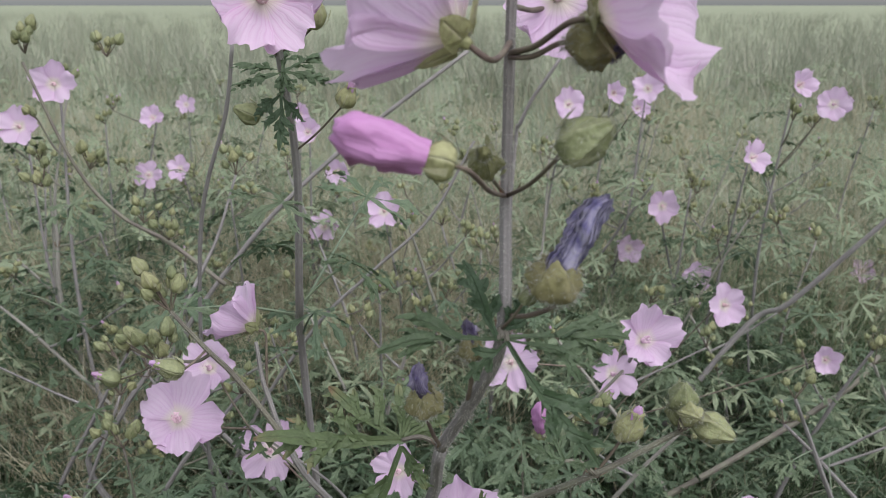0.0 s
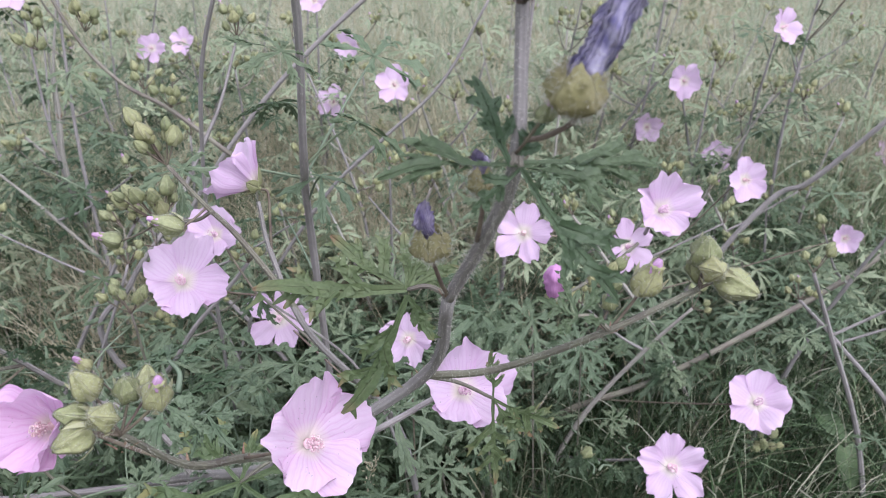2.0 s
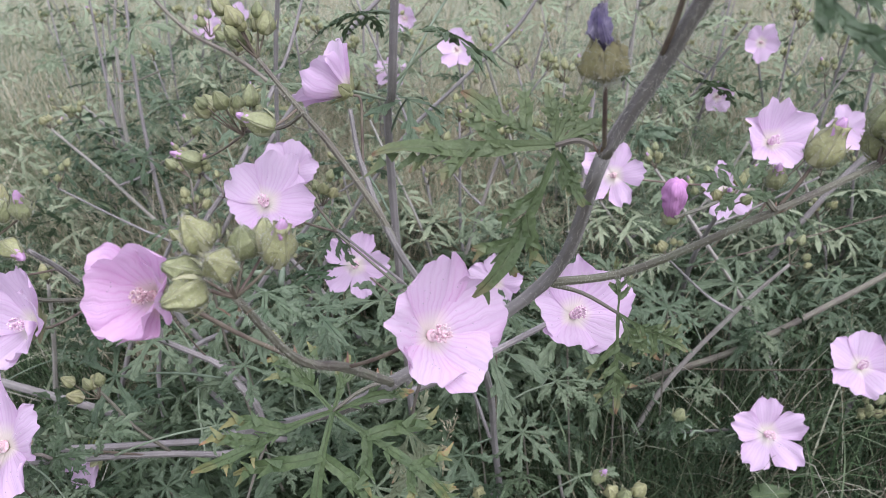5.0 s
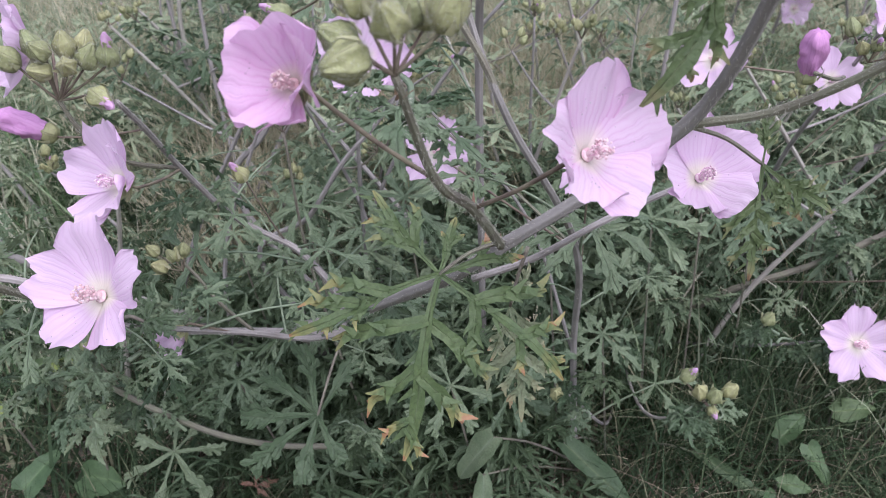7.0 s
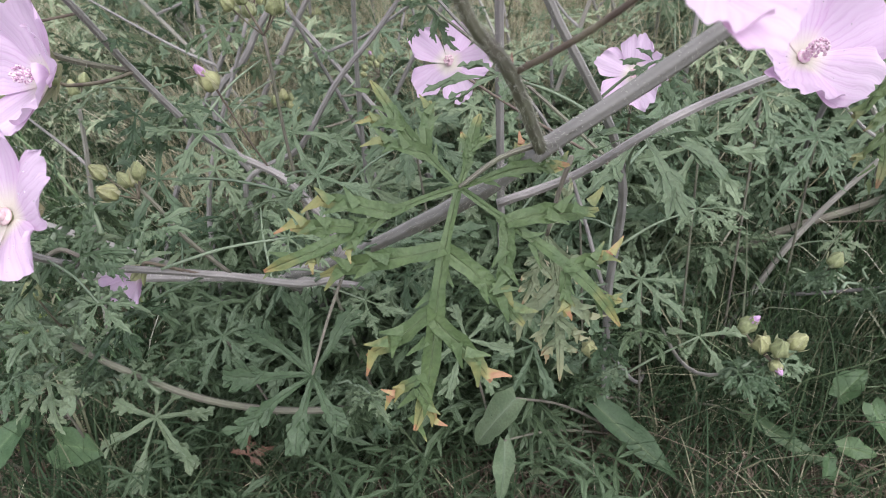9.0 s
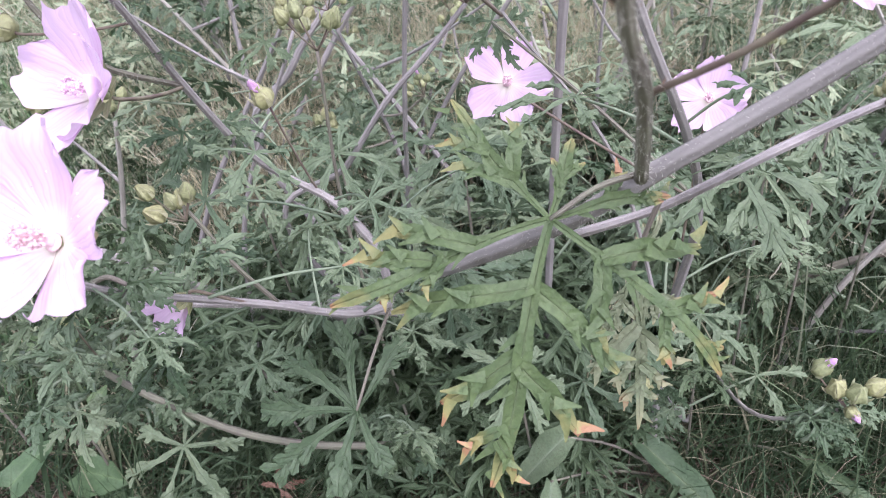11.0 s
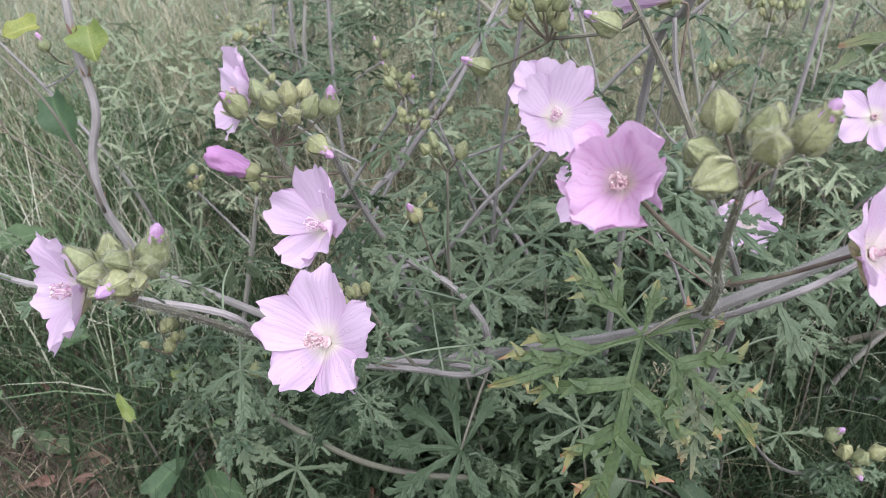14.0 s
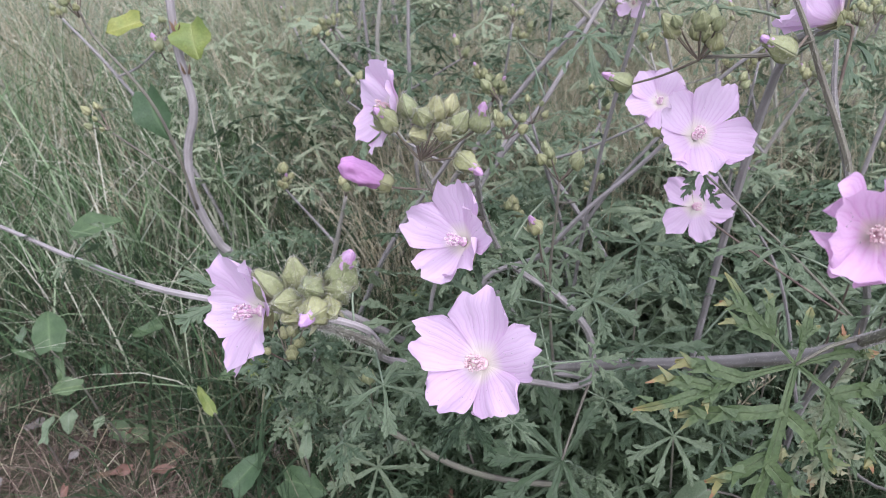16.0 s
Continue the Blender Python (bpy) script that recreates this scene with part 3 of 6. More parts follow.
def add_wilted(plant, place, way, length=0.022, r=0.0045, size=1.1, seed=0, stalk=None, label="", lean=None):
    """A faded flower: crumpled violet petals standing in a papery calyx; lean: the way of the petals within it."""
    rng = np.random.default_rng(6000 + seed)
    m = facing(place, way, 0.0)
    papery = papery_cup(rng, size)
    for v in papery.vertices:
        v.co *= 1 + 0.16 * noise.noise(v.co * 300.0) + 0.10 * noise.noise(v.co * 900.0)
    bud = part("faded_flower", papery, CALYX_DRY, plant, label or "faded flower, crumpled violet petals in a papery calyx", m)
    vs, fs, uv = [], [], []
    rings, segs = 22, 18
    ph = rng.uniform(0, 6.28, 8)
    for i in range(rings + 1):
        t = i / rings
        body = r * (0.72 + 0.26 * np.sin(np.pi * t) + 0.10 * np.sin(11 * t + ph[0])) * (1 if t < 0.93 else 0.6)
        cx, cy = 0.0016 * np.sin(4 * t + ph[1]) * t, 0.0016 * np.sin(5 * t + ph[2]) * t
        for s in range(segs):
            a = 2 * np.pi * s / segs
            fold = 0.24 * np.sin(3 * a + 4.0 * t + ph[3]) + 0.22 * np.sin(7 * a + 3 * t + ph[4]) + 0.12 * np.sin(14 * t + 2 * a + ph[5]) + 0.10 * rng.normal()
            rr = body * (1 + fold)
            vs.append((cx + rr * np.cos(a), cy + rr * np.sin(a), length * t + 0.0008 * np.sin(3 * a + 8 * t)))
            uv.append((t, np.cos(a)))
    for i in range(rings):
        for s in range(segs):
            e = (s + 1) % segs
            fs.append((i * segs + s, i * segs + e, (i + 1) * segs + e, (i + 1) * segs + s))
    fs.append(tuple(rings * segs + s for s in range(segs)))
    inner = Matrix.Translation((0, 0, 0.006 * size))
    if lean is not None:
        inner = m.inverted() @ facing(m @ Vector((0, 0, 0.006 * size)), lean)
    part("crumpled_petals", mesh("crumpled", vs, fs, uv), WILTED, bud, "", inner)
    feet = [(v.co.copy(), v.normal.copy()) for v in bud.data.vertices]
    part("hairs", fur(rng, feet, 800, 0.0021, 0.00008), HAIR, bud)
    if stalk is not None:
        add_stalk(plant, stalk, tuple(m @ Vector((0, 0, -0.001))), tuple(m @ Vector((0, 0, -0.004))), 0.0007)
    return bud


def lobe_strip(soup, foot, ang, length, width, bend, fold, segs, u0, u1, rng, teeth=0.0, wedge=False, shape=""):
    """One tapering strip of leaf, folded along its rib. bend: droop per length; shape: "side" for a side lobe, "tooth" for a plain pointed tooth."""
    ca, sa = np.cos(ang), np.sin(ang)
    vs, uv, fs = [], [], []
    ph = rng.uniform(0, 6.28, 3)
    for i in range(segs + 1):
        t = i / segs
        s = length * t
        w = width * (0.42 + 0.62 * np.sin(np.pi * min(1.0, t ** 1.7)) ** 0.8) * (1 + teeth * (1 if i % 2 else -1) * (0 < i < segs))
        if wedge:
            w = width * (0.32 + 1.25 * t**0.9) * (1.0 if t < 0.8 else 0.75) * (1 + 0.22 * (1 if i % 2 else -1) * (t > 0.4))
        if shape == "side":
            w = width * (0.78 + 0.30 * np.sin(np.pi * t)) * (1 - 0.45 * t**3) * (1 + teeth * (1 if i % 2 else -1) * (0 < i < segs))
        elif shape == "tooth":
            w = width * (1 - 0.85 * t)
        if i == segs and shape != "tooth":
            w *= 0.55 if not wedge else 0.6
        z = foot[2] - bend * (foot[0] ** 2 + foot[1] ** 2 + s * s + 2 * s * (foot[0] * ca + foot[1] * sa)) + bend * (foot[0] ** 2 + foot[1] ** 2)
        z += length * 0.045 * np.sin(7.5 * t + ph[0]) * t
        off = length * 0.05 * np.sin(4 * t + ph[1]) * t
        for v in (-1, 0, 1):
            vs.append((foot[0] + ca * s - sa * (v * w + off), foot[1] + sa * s + ca * (v * w + off), z + v * w * 0.5 * np.sin(6 * t + ph[2]) + abs(v) * fold * w + rng.normal(0, 0.0002 + 0.03 * w)))
            uv.append((u0 + (u1 - u0) * t, v if shape != "tooth" else 0.8))
    for i in range(segs):
        for j in range(2):
            a = i * 3 + j
            fs.append((a, a + 3, a + 4, a + 1))
    soup.add(vs, fs, uv)


def forked_lobe(blade, foot, ang, ln, wd, b, fold, subs, rng):
    """One lobe of a cut leaf with its side lobes, given as (share of the length, way in radians, length); all edges bear teeth."""
    lobe_strip(blade, foot, ang, ln, wd, b, fold, 10, 0.0, 1.0, rng, 0.10)
    for k, q in enumerate(np.arange(0.24, 0.95, 0.10)):
        m = ln * (q + rng.uniform(-0.03, 0.03))
        tooth = min(0.010, ln * 0.115) * rng.uniform(0.7, 1.3)
        lobe_strip(blade, (foot[0] + np.cos(ang) * m, foot[1] + np.sin(ang) * m, foot[2] - b * m * m), ang + (1 if k % 2 else -1) * rng.uniform(0.5, 0.8), tooth * 0.75 + wd * 0.7, wd * 0.60, b, fold * 0.3, 3, q * 0.8, q * 0.9, rng, shape="tooth")
    for t, way, sub in subs:
        s = t * ln
        at = (foot[0] + np.cos(ang) * s, foot[1] + np.sin(ang) * s, foot[2] - b * s * s)
        half = min(0.0036, sub * 0.080 + 0.0009)
        end = min(1.0, t + 0.62)
        lobe_strip(blade, at, way, sub, half, b * 1.3, fold, 7, t * 0.8, end, rng, 0.10, shape="side")
        for k in range(4 if sub > 0.012 else 2):
            q = 0.40 + 0.15 * k + rng.uniform(-0.04, 0.04)
            m = q * sub
            lobe_strip(blade, (at[0] + np.cos(way) * m, at[1] + np.sin(way) * m, at[2] - b * m * m), way + (1 if k % 2 else -1) * rng.uniform(0.45, 0.75), min(0.0068, sub * rng.uniform(0.18, 0.29)) + half * 0.8, half * 0.64, b, fold * 0.3, 3, t * 0.8 + (end - t * 0.8) * q, t * 0.8 + (end - t * 0.8) * min(1.0, q + 0.1), rng, shape="tooth")


def leaf_mesh(rng, size=0.05, lobes=7, spread=300.0, slim=1.0, cuts=3, bend=6.0, petiole=0.05, fold=0.35, droop=0.3, up=0.5, rays=None, wedge=False):
    """A palmate leaf cut deep into toothed lobes, on its petiole. The foot of the petiole is the origin; x goes out to the blade."""
    soup = Soup()
    hub = np.array((petiole, 0, petiole * up))
    if petiole > 0:
        v, f, u, _ = tube([(0, 0, 0), hub * (0.5, 1, 0.62) + (0, rng.normal(0, 0.003), 0), hub], 0.0012, 0.0008, 5, 4)
        u = u * (0.25, 0) + (0, 0.0)
        soup.add(v, f, u)
    blade = Soup()
    for k in range(len(rays) if rays else lobes):
        c = (k / (lobes - 1) - 0.5) if lobes > 1 else 0.0
        ang = radians(spread * c + rng.uniform(-7, 7))
        ln = size * (1 - 0.42 * abs(2 * c) ** 1.6) * rng.uniform(0.88, 1.08)
        given = None
        if rays:
            ang, ln = radians(rays[k][0]), rays[k][1]
            given = rays[k][2] if len(rays[k]) > 2 else None
        wd = (ln + size) / 2 * 0.050 * slim * rng.uniform(0.85, 1.15)
        b = bend * rng.uniform(0.5, 1.6)
        if wedge:
            lobe_strip(blade, (0, 0, 0), ang, ln, wd, b, fold, 9, 0.0, 1.0, rng, 0.12, True)
            for q in range(cuts):
                for sgn in (-1, 1):
                    t = 0.50 + 0.42 * (q + 0.3) / max(cuts, 1)
                    s = t * ln
                    foot = (np.cos(ang) * s, np.sin(ang) * s, -b * s * s)
                    lobe_strip(blade, foot, ang + sgn * radians(rng.uniform(24, 40)), ln * 0.26 * rng.uniform(0.75, 1.2), wd * 0.8, b * 1.2, fold, 4, t, min(1.0, t + 0.36), rng, 0.15)
            continue
        if given is not None:
            subs = [(t, radians(way), sub) for t, way, sub in given]
        else:
            subs = []
            for q in range(cuts):
                for sgn in (-1, 1):
                    t = 0.30 + 0.56 * (q + 0.22 * sgn + rng.uniform(-0.10, 0.10) + 0.2) / max(cuts, 1)
                    subs.append((t, ang + sgn * radians(rng.uniform(34, 56)), ln * (0.46 - 0.40 * t) * rng.uniform(0.7, 1.2)))
        forked_lobe(blade, (0, 0, 0), ang, ln, wd, b, fold, subs, rng)
    tilt = Matrix.Translation(hub) @ Matrix.Rotation(droop, 4, "Y")
    soup.add(np.concatenate(blade.v), blade.f, np.concatenate(blade.u), tilt)
    return soup.mesh("leaf")


LEAVES = []
_lr = np.random.default_rng(11)
for _k in range(14):
    LEAVES.append(leaf_mesh(_lr, _lr.uniform(0.034, 0.052), int(_lr.choice([5, 7, 7])), _lr.uniform(250, 320), _lr.uniform(1.0, 1.45), int(_lr.choice([2, 3])), _lr.uniform(2, 9), _lr.uniform(0.03, 0.085), 0.3, _lr.uniform(-0.1, 0.7), _lr.uniform(0.2, 1.0), None, _k % 3 != 0))
for _k, _m in enumerate(LEAVES):
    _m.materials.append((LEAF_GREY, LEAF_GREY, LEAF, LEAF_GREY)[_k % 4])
# copies of the same leaves, mostly in the tone with painted haze
HAZED_LEAVES = []
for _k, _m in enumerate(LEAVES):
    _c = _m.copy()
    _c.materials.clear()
    _c.materials.append((LEAF_HAZED, LEAF_GREY, LEAF_HAZED)[_k % 3])
    HAZED_LEAVES.append(_c)
SMALL_LEAVES = [leaf_mesh(_lr, _lr.uniform(0.016, 0.026), 5, 220, 1.2, 2, 8.0, 0.010, 0.3, 0.3, 0.6) for _k in range(6)]
for _k, _m in enumerate(SMALL_LEAVES):
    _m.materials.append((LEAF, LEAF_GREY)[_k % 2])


def add_leaf(plant, foot, out, kind=None, size=1.0, rng=random, tilt=0.0, small=False, pale=False):
    """A shared leaf shape at a stem: out is the way (in degrees round z) in which it grows."""
    # pale takes the copies that carry painted haze, for plants farther back
    data = (SMALL_LEAVES if small else HAZED_LEAVES if pale else LEAVES)[rng.randrange(6 if small else len(LEAVES)) if kind is None else kind]
    m = Matrix.Translation(foot) @ Matrix.Rotation(radians(out), 4, "Z") @ Matrix.Rotation(tilt, 4, "Y") @ Matrix.Rotation(rng.uniform(-0.5, 0.5), 4, "X") @ Matrix.Diagonal((size, size, size, 1))
    return part("leaf", data, None, plant, "", m)


def own_leaf(plant, hub, normal, spin, foot=None, size=0.06, lobes=5, spread=290.0, slim=1.0, cuts=3, bend=2.0, material=None, seed=0, label="", fold=0.4, rays=None, wedge=False):
    """A leaf of its own shape: hub is the middle of its blade, normal its upper side, spin turns its middle lobe; foot: where its petiole starts."""
    rng = np.random.default_rng(7000 + seed)
    me = leaf_mesh(rng, size, lobes, spread, slim, cuts, bend, 0.0, fold, 0.0, 0.0, rays, wedge)
    leaf = part("leaf", me, material or LEAF, plant, label, facing(hub, normal, spin))
    if foot is not None:
        v, f, u, _ = tube([foot, Vector(foot).lerp(Vector(hub), 0.5) + Vector((0, 0, 0.003)), hub], 0.0012, 0.0009, 6, 4)
        part("petiole", mesh("petiole", v, f, u), STEM_DARK, plant)
    return leaf


def add_stem(plant, points, r0, r1, material=None, hairy=0, seed=0, label="", swell=0.08):
    v, f, u, line = tube(points, r0, r1, 10, 7, swell, seed)
    ob = part("stem", mesh("stem", v, f, u), material or STEM, plant, label)
    ob.matrix_basis = Matrix.Translation(-plant.location)
    if hairy:
        rng = np.random.default_rng(8000 + seed)
        feet = []
        for k in range(0, len(v) - 10):
            c = line[k // 10]
            for q in (0.0, 0.17, 0.34, 0.5, 0.67, 0.84):
                feet.append((Vector(v[k] + (v[k + 10] - v[k]) * q), Vector(v[k] - c).normalized()))
        h = part("hairs", fur(rng, feet, int(6.0 * hairy), 0.0025, 0.00007), HAIR, ob, "fine pale hairs", Matrix.Identity(4))
    return line


def add_bracts(plant, place, seed=0, size=1.0):
    """Small dry red-brown scales round a node of the stem."""
    rng = np.random.default_rng(8600 + seed)
    for k in range(4):
        soup = Soup()
        h, w = 0.0065 * size * rng.uniform(0.7, 1.2), 0.0011 * size
        q = [(0.0022, -w, 0), (0.0022, w, 0), (0.0040, 0.7 * w, 0.55 * h), (0.0044 + rng.uniform(0, 0.002), 0, h), (0.0040, -0.7 * w, 0.55 * h)]
        soup.add(q, [(0, 1, 2, 3, 4)], None, Matrix.Rotation(radians(90 * k + rng.uniform(-25, 25)), 4, "Z"))
        part("bract", soup.mesh("bract", False), RUST, plant, "dry red-brown scale at a node", Matrix.Translation(place))


def bud_cluster(plant, base, buds, seed=0, hairy=False):
    """Buds given as (place, way, size, pink), each on its pedicel from the base."""
    for k, (place, way, size, pink) in enumerate(buds):
        add_bud(plant, place, way, size, pink, seed * 7 + k, base, 25.0 * k, hairy=hairy)


def random_cluster(plant, base, way, count, rng, spread=0.014, size=0.8, pink=0.2):
    """A tuft of buds round the end of a branch."""
    w = Vector(way).normalized()
    for k in range(count + count // 2):
        off = Vector((rng.uniform(-1, 1), rng.uniform(-1, 1), rng.uniform(-0.4, 1))) * spread * 0.9
        add_bud(plant, Vector(base) + w * rng.uniform(0.4, 1.3) * spread + off, (w + off / spread * 0.8), size * rng.uniform(0.55, 0.92), 1 if rng.random() < pink else 0, rng.randrange(60), base, rng.uniform(0, 70))


def broad_leaf(plant, foot, normal, spin, length, half, material, seed=0, root=None, tip=None):
    """An undivided oval leaf with a midrib fold and wavy edge; foot: the base of its blade; root: where its stalk rises; tip: where its blade ends, in place of spin and length."""
    rng = np.random.default_rng(9000 + seed)
    vs, uv, fs = [], [], []
    ph = rng.uniform(0, 6.28, 2)
    bow = rng.uniform(2.0, 9.0) if tip is None else 1.0
    if tip is not None:
        length = (Vector(tip) - Vector(foot)).length
    for i in range(11):
        t = i / 10
        w = half * np.sin(np.pi * (0.10 + 0.88 * t)) ** 0.7 * (1 - 0.38 * t) * (1 + 0.07 * np.sin(11 * t + ph[1]) + 0.05 * np.sin(23 * t + ph[0]))
        for j, v in enumerate((-1, -0.55, 0, 0.55, 1)):
            z = 0.30 * abs(v) * w - bow * (t * length) ** 2 + 0.0028 * np.sin(8 * t + ph[0] + 2 * v) * abs(v) + 0.15 * v * w * np.sin(5 * t + ph[1])
            vs.append((length * (t - 0.10 * abs(v) * (1 - t) ** 3), v * w * (1 + 0.14 * v * np.sin(ph[0])) + 0.10 * length * np.sin(ph[1]) * t * t, z))
            uv.append((t * 0.6, v))
    for i in range(10):
        for j in range(4):
            a = i * 5 + j
            fs.append((a, a + 5, a + 6, a + 1))
    m = facing(foot, normal, spin)
    if tip is not None:
        along = (Vector(tip) - Vector(foot)).normalized()
        out = (Vector(normal) - along * along.dot(Vector(normal))).normalized()
        m = Matrix.Translation(foot) @ Matrix((along, out.cross(along), out)).transposed().to_4x4()
    leaf = part("leaf", mesh("broad_leaf", vs, fs, uv), material, plant, "", m)
    if root is not None:
        v, f, u, _ = tube([root, Vector(root).lerp(Vector(foot), 0.6) + Vector((0, 0, 0.01)), foot], 0.0014, 0.0010, 5, 4)
        part("petiole", mesh("petiole", v, f, u), STEM_DARK, plant)
    return leaf


FAR = random.Random(21)


def leafy(plant, line, count, rng, low=0.1, high=0.95, size=1.0, small=0.2, pale=False):
    """Leaves in turn along a stem."""
    turn = rng.uniform(0, 360)
    for k in range(count):
        t = low + (high - low) * k / max(count - 1, 1)
        i = min(int(t * (len(line) - 1)), len(line) - 1)
        turn += 137.5 + rng.uniform(-25, 25)
        add_leaf(plant, tuple(line[i]), turn, None, size * (1.15 - 0.45 * t) * rng.uniform(0.8, 1.2), rng, rng.uniform(-0.2, 0.5), small=(t > 0.8 and rng.random() < small * 3), pale=pale)


def far_mallow(top, count, seed):
    """A mallow farther back: its stem, leaves, bud tufts and one or two flowers at its top."""
    rng = random.Random(300 + seed)
    base = (top[0] + rng.uniform(-0.12, 0.12), top[1] + rng.uniform(0.0, 0.18), 0.0)
    plant = thing("mallow_plant", base, "mallow stem with green buds and a pink flower, in meadow", "wildflower", "mallows farther back")
    t = Vector(top)
    mid = Vector(base).lerp(t, 0.55) + Vector((rng.uniform(-0.03, 0.03), rng.uniform(-0.03, 0.03), 0))
    line = add_stem(plant, [(base[0], base[1], -0.01), tuple(mid), tuple(t + Vector((0, 0.012, -0.012)))], 0.0032, 0.0014, STEM, 0, seed + 90)
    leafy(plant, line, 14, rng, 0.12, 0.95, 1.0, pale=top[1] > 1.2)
    for k in range(count):
        way = (rng.uniform(-0.5, 0.5), -0.9, rng.uniform(0.1, 0.6))
        off = Vector((0, 0, 0)) if k == 0 else Vector((rng.choice((-1, 1)) * 0.045, rng.uniform(-0.02, 0.03), rng.uniform(-0.03, 0.03)))
        add_flower(plant, tuple(t + off), way, rng.uniform(0.024, 0.030), rng.uniform(12, 40), 8, rng.uniform(0, 70), 200 + seed * 3 + k, rng.uniform(0.8, 1.1), fine=False, stalk=None if k == 0 else tuple(line[-4]))
    for _ in range(2):
        i = rng.randrange(len(line) // 2, len(line))
        foot = Vector(tuple(line[i]))
        end = foot + Vector((rng.uniform(-0.07, 0.07), rng.uniform(-0.05, 0.05), rng.uniform(0.02, 0.07)))
        add_stem(plant, [tuple(foot), tuple(foot.lerp(end, 0.5) + Vector((0, 0, -0.006))), tuple(end)], 0.0013, 0.0010, STEM_DARK, 0, seed)
        random_cluster(plant, tuple(end), (rng.uniform(-0.3, 0.3), -0.2, 0.9), rng.randrange(3, 6), rng, 0.013, 0.8, 0.15)
    return plant


def leaf_tuft(plant, place, count, spread, seed):
    """A bunch of small feathery leaves round a shoot."""
    rng = random.Random(1200 + seed)
    for _ in range(count):
        at = (place[0] + rng.uniform(-1, 1) * spread, place[1] + rng.uniform(-0.6, 0.6) * spread, place[2] + rng.uniform(-1, 1) * spread)
        add_leaf(plant, at, rng.uniform(0, 360), None, rng.uniform(0.8, 1.4), rng, rng.uniform(-0.6, 0.5), small=True)


def grass_panicle(top, seed, height=None):
    """A dry grass stalk with a feathery seed head."""
    rng = random.Random(1500 + seed)
    base = (top[0] + rng.uniform(-0.06, 0.06), top[1] + rng.uniform(0.0, 0.1), 0.0)
    plant = thing("grass_stalk", base, "dry straw-coloured grass stalk with a feathery seed head", "grass", "grass stalks with seed heads")
    mid = Vector(base).lerp(Vector(top), 0.6) + Vector((rng.uniform(-0.02, 0.02), 0, 0.03))
    v, f, u, line = tube([base, tuple(mid), top], 0.0008, 0.0004, 5, 6)
    part("stalk", mesh("stalk", v, f, u), EAR, plant)
    soup = Soup()
    for k in range(34):
        q = line[-1 - int(rng.random() * 7)]
        way = Vector((rng.uniform(-1, 1), rng.uniform(-1, 1), rng.uniform(0.2, 1.0))).normalized()
        side = way.orthogonal().normalized()
        a = Vector(q) + way * rng.uniform(0.0, 0.010)
        n, w = rng.uniform(0.004, 0.007), 0.0008
        soup.add([tuple(a - side * w * 0.3), tuple(a + way * n * 0.4 + side * w), tuple(a + way * n), tuple(a + way * n * 0.4 - side * w), tuple(a + way * n * 0.4 + way.cross(side) * w)], [(0, 1, 4), (1, 2, 4), (2, 3, 4), (3, 0, 4), (0, 3, 2, 1)])
    part("seed_head", soup.mesh("seed_head", False), EAR, plant)
    return plant

# ---- the mallow in front: one arching stem with its side branches ----
mallow = thing("mallow_plant", (-0.255, 0.72, 0.0), "tall grey-stemmed mallow with pale pink flowers, cut leaves and green buds", "wildflower")
add_stem(mallow, [(-0.2550, 0.7200, -0.0100), (-0.2750, 0.6600, 0.1400), (-0.2647, 0.5500, 0.2478), (-0.2155, 0.5157, 0.2871), (-0.1273, 0.4075, 0.3883), (-0.0909, 0.3738, 0.4308), (-0.0142, 0.3500, 0.5035), (-0.0006, 0.2803, 0.5884)], 0.0052, 0.0027, STEM, 600, 1)
add_stem(mallow, [(-0.0006, 0.2803, 0.5884), (0.0116, 0.2479, 0.6294), (0.0180, 0.2200, 0.6638), (0.0190, 0.2300, 0.7050), (0.0190, 0.2270, 0.7610), (0.0205, 0.2220, 0.8160)], 0.0027, 0.0012, STEM, 420, 2)
add_stem(mallow, [(-0.0909, 0.3738, 0.4308), (-0.1002, 0.3095, 0.4828), (-0.1096, 0.2703, 0.5125), (-0.1144, 0.2312, 0.5596)], 0.0026, 0.0012, STEM_DARK, 130, 3)
bud_cluster(mallow, (-0.1144, 0.2312, 0.5596), [((-0.1222, 0.2328, 0.5766), (-0.3, -0.3, 0.9), 0.77, 0), ((-0.1119, 0.2368, 0.5723), (0.15, -0.3, 0.95), 0.71, 0), ((-0.1008, 0.2328, 0.5726), (0.3, -0.3, 0.9), 0.82, 1), ((-0.1124, 0.2215, 0.5741), (-0.1, -0.7, 0.6), 0.74, 0), ((-0.1251, 0.2302, 0.5678), (-0.6, -0.5, 0.5), 0.71, 0), ((-0.1215, 0.2229, 0.5666), (-0.7, -0.6, -0.1), 0.85, 0), ((-0.1076, 0.2418, 0.5702), (0.1, 0.2, 0.95), 0.71, 0)], 3, True)
add_flower(mallow, (-0.0603, 0.2769, 0.5192), (0.55, -0.65, 0.52), 0.0262, 26, 22, 10, 1, 1.12, deep=True, stalk=(-0.1002, 0.3095, 0.4828), dew=26, ragged=0.05, lop=(0.12, 0.05, 0.20))
add_flower(mallow, (-0.1457, 0.2440, 0.5530), (-0.24, -0.86, 0.44), 0.0208, 46, 24, 30, 2, 1.40, deep=2, stalk=(-0.1096, 0.2703, 0.5125), dew=14, ragged=0.03, lop=(-0.05, 0.0, 0.05))
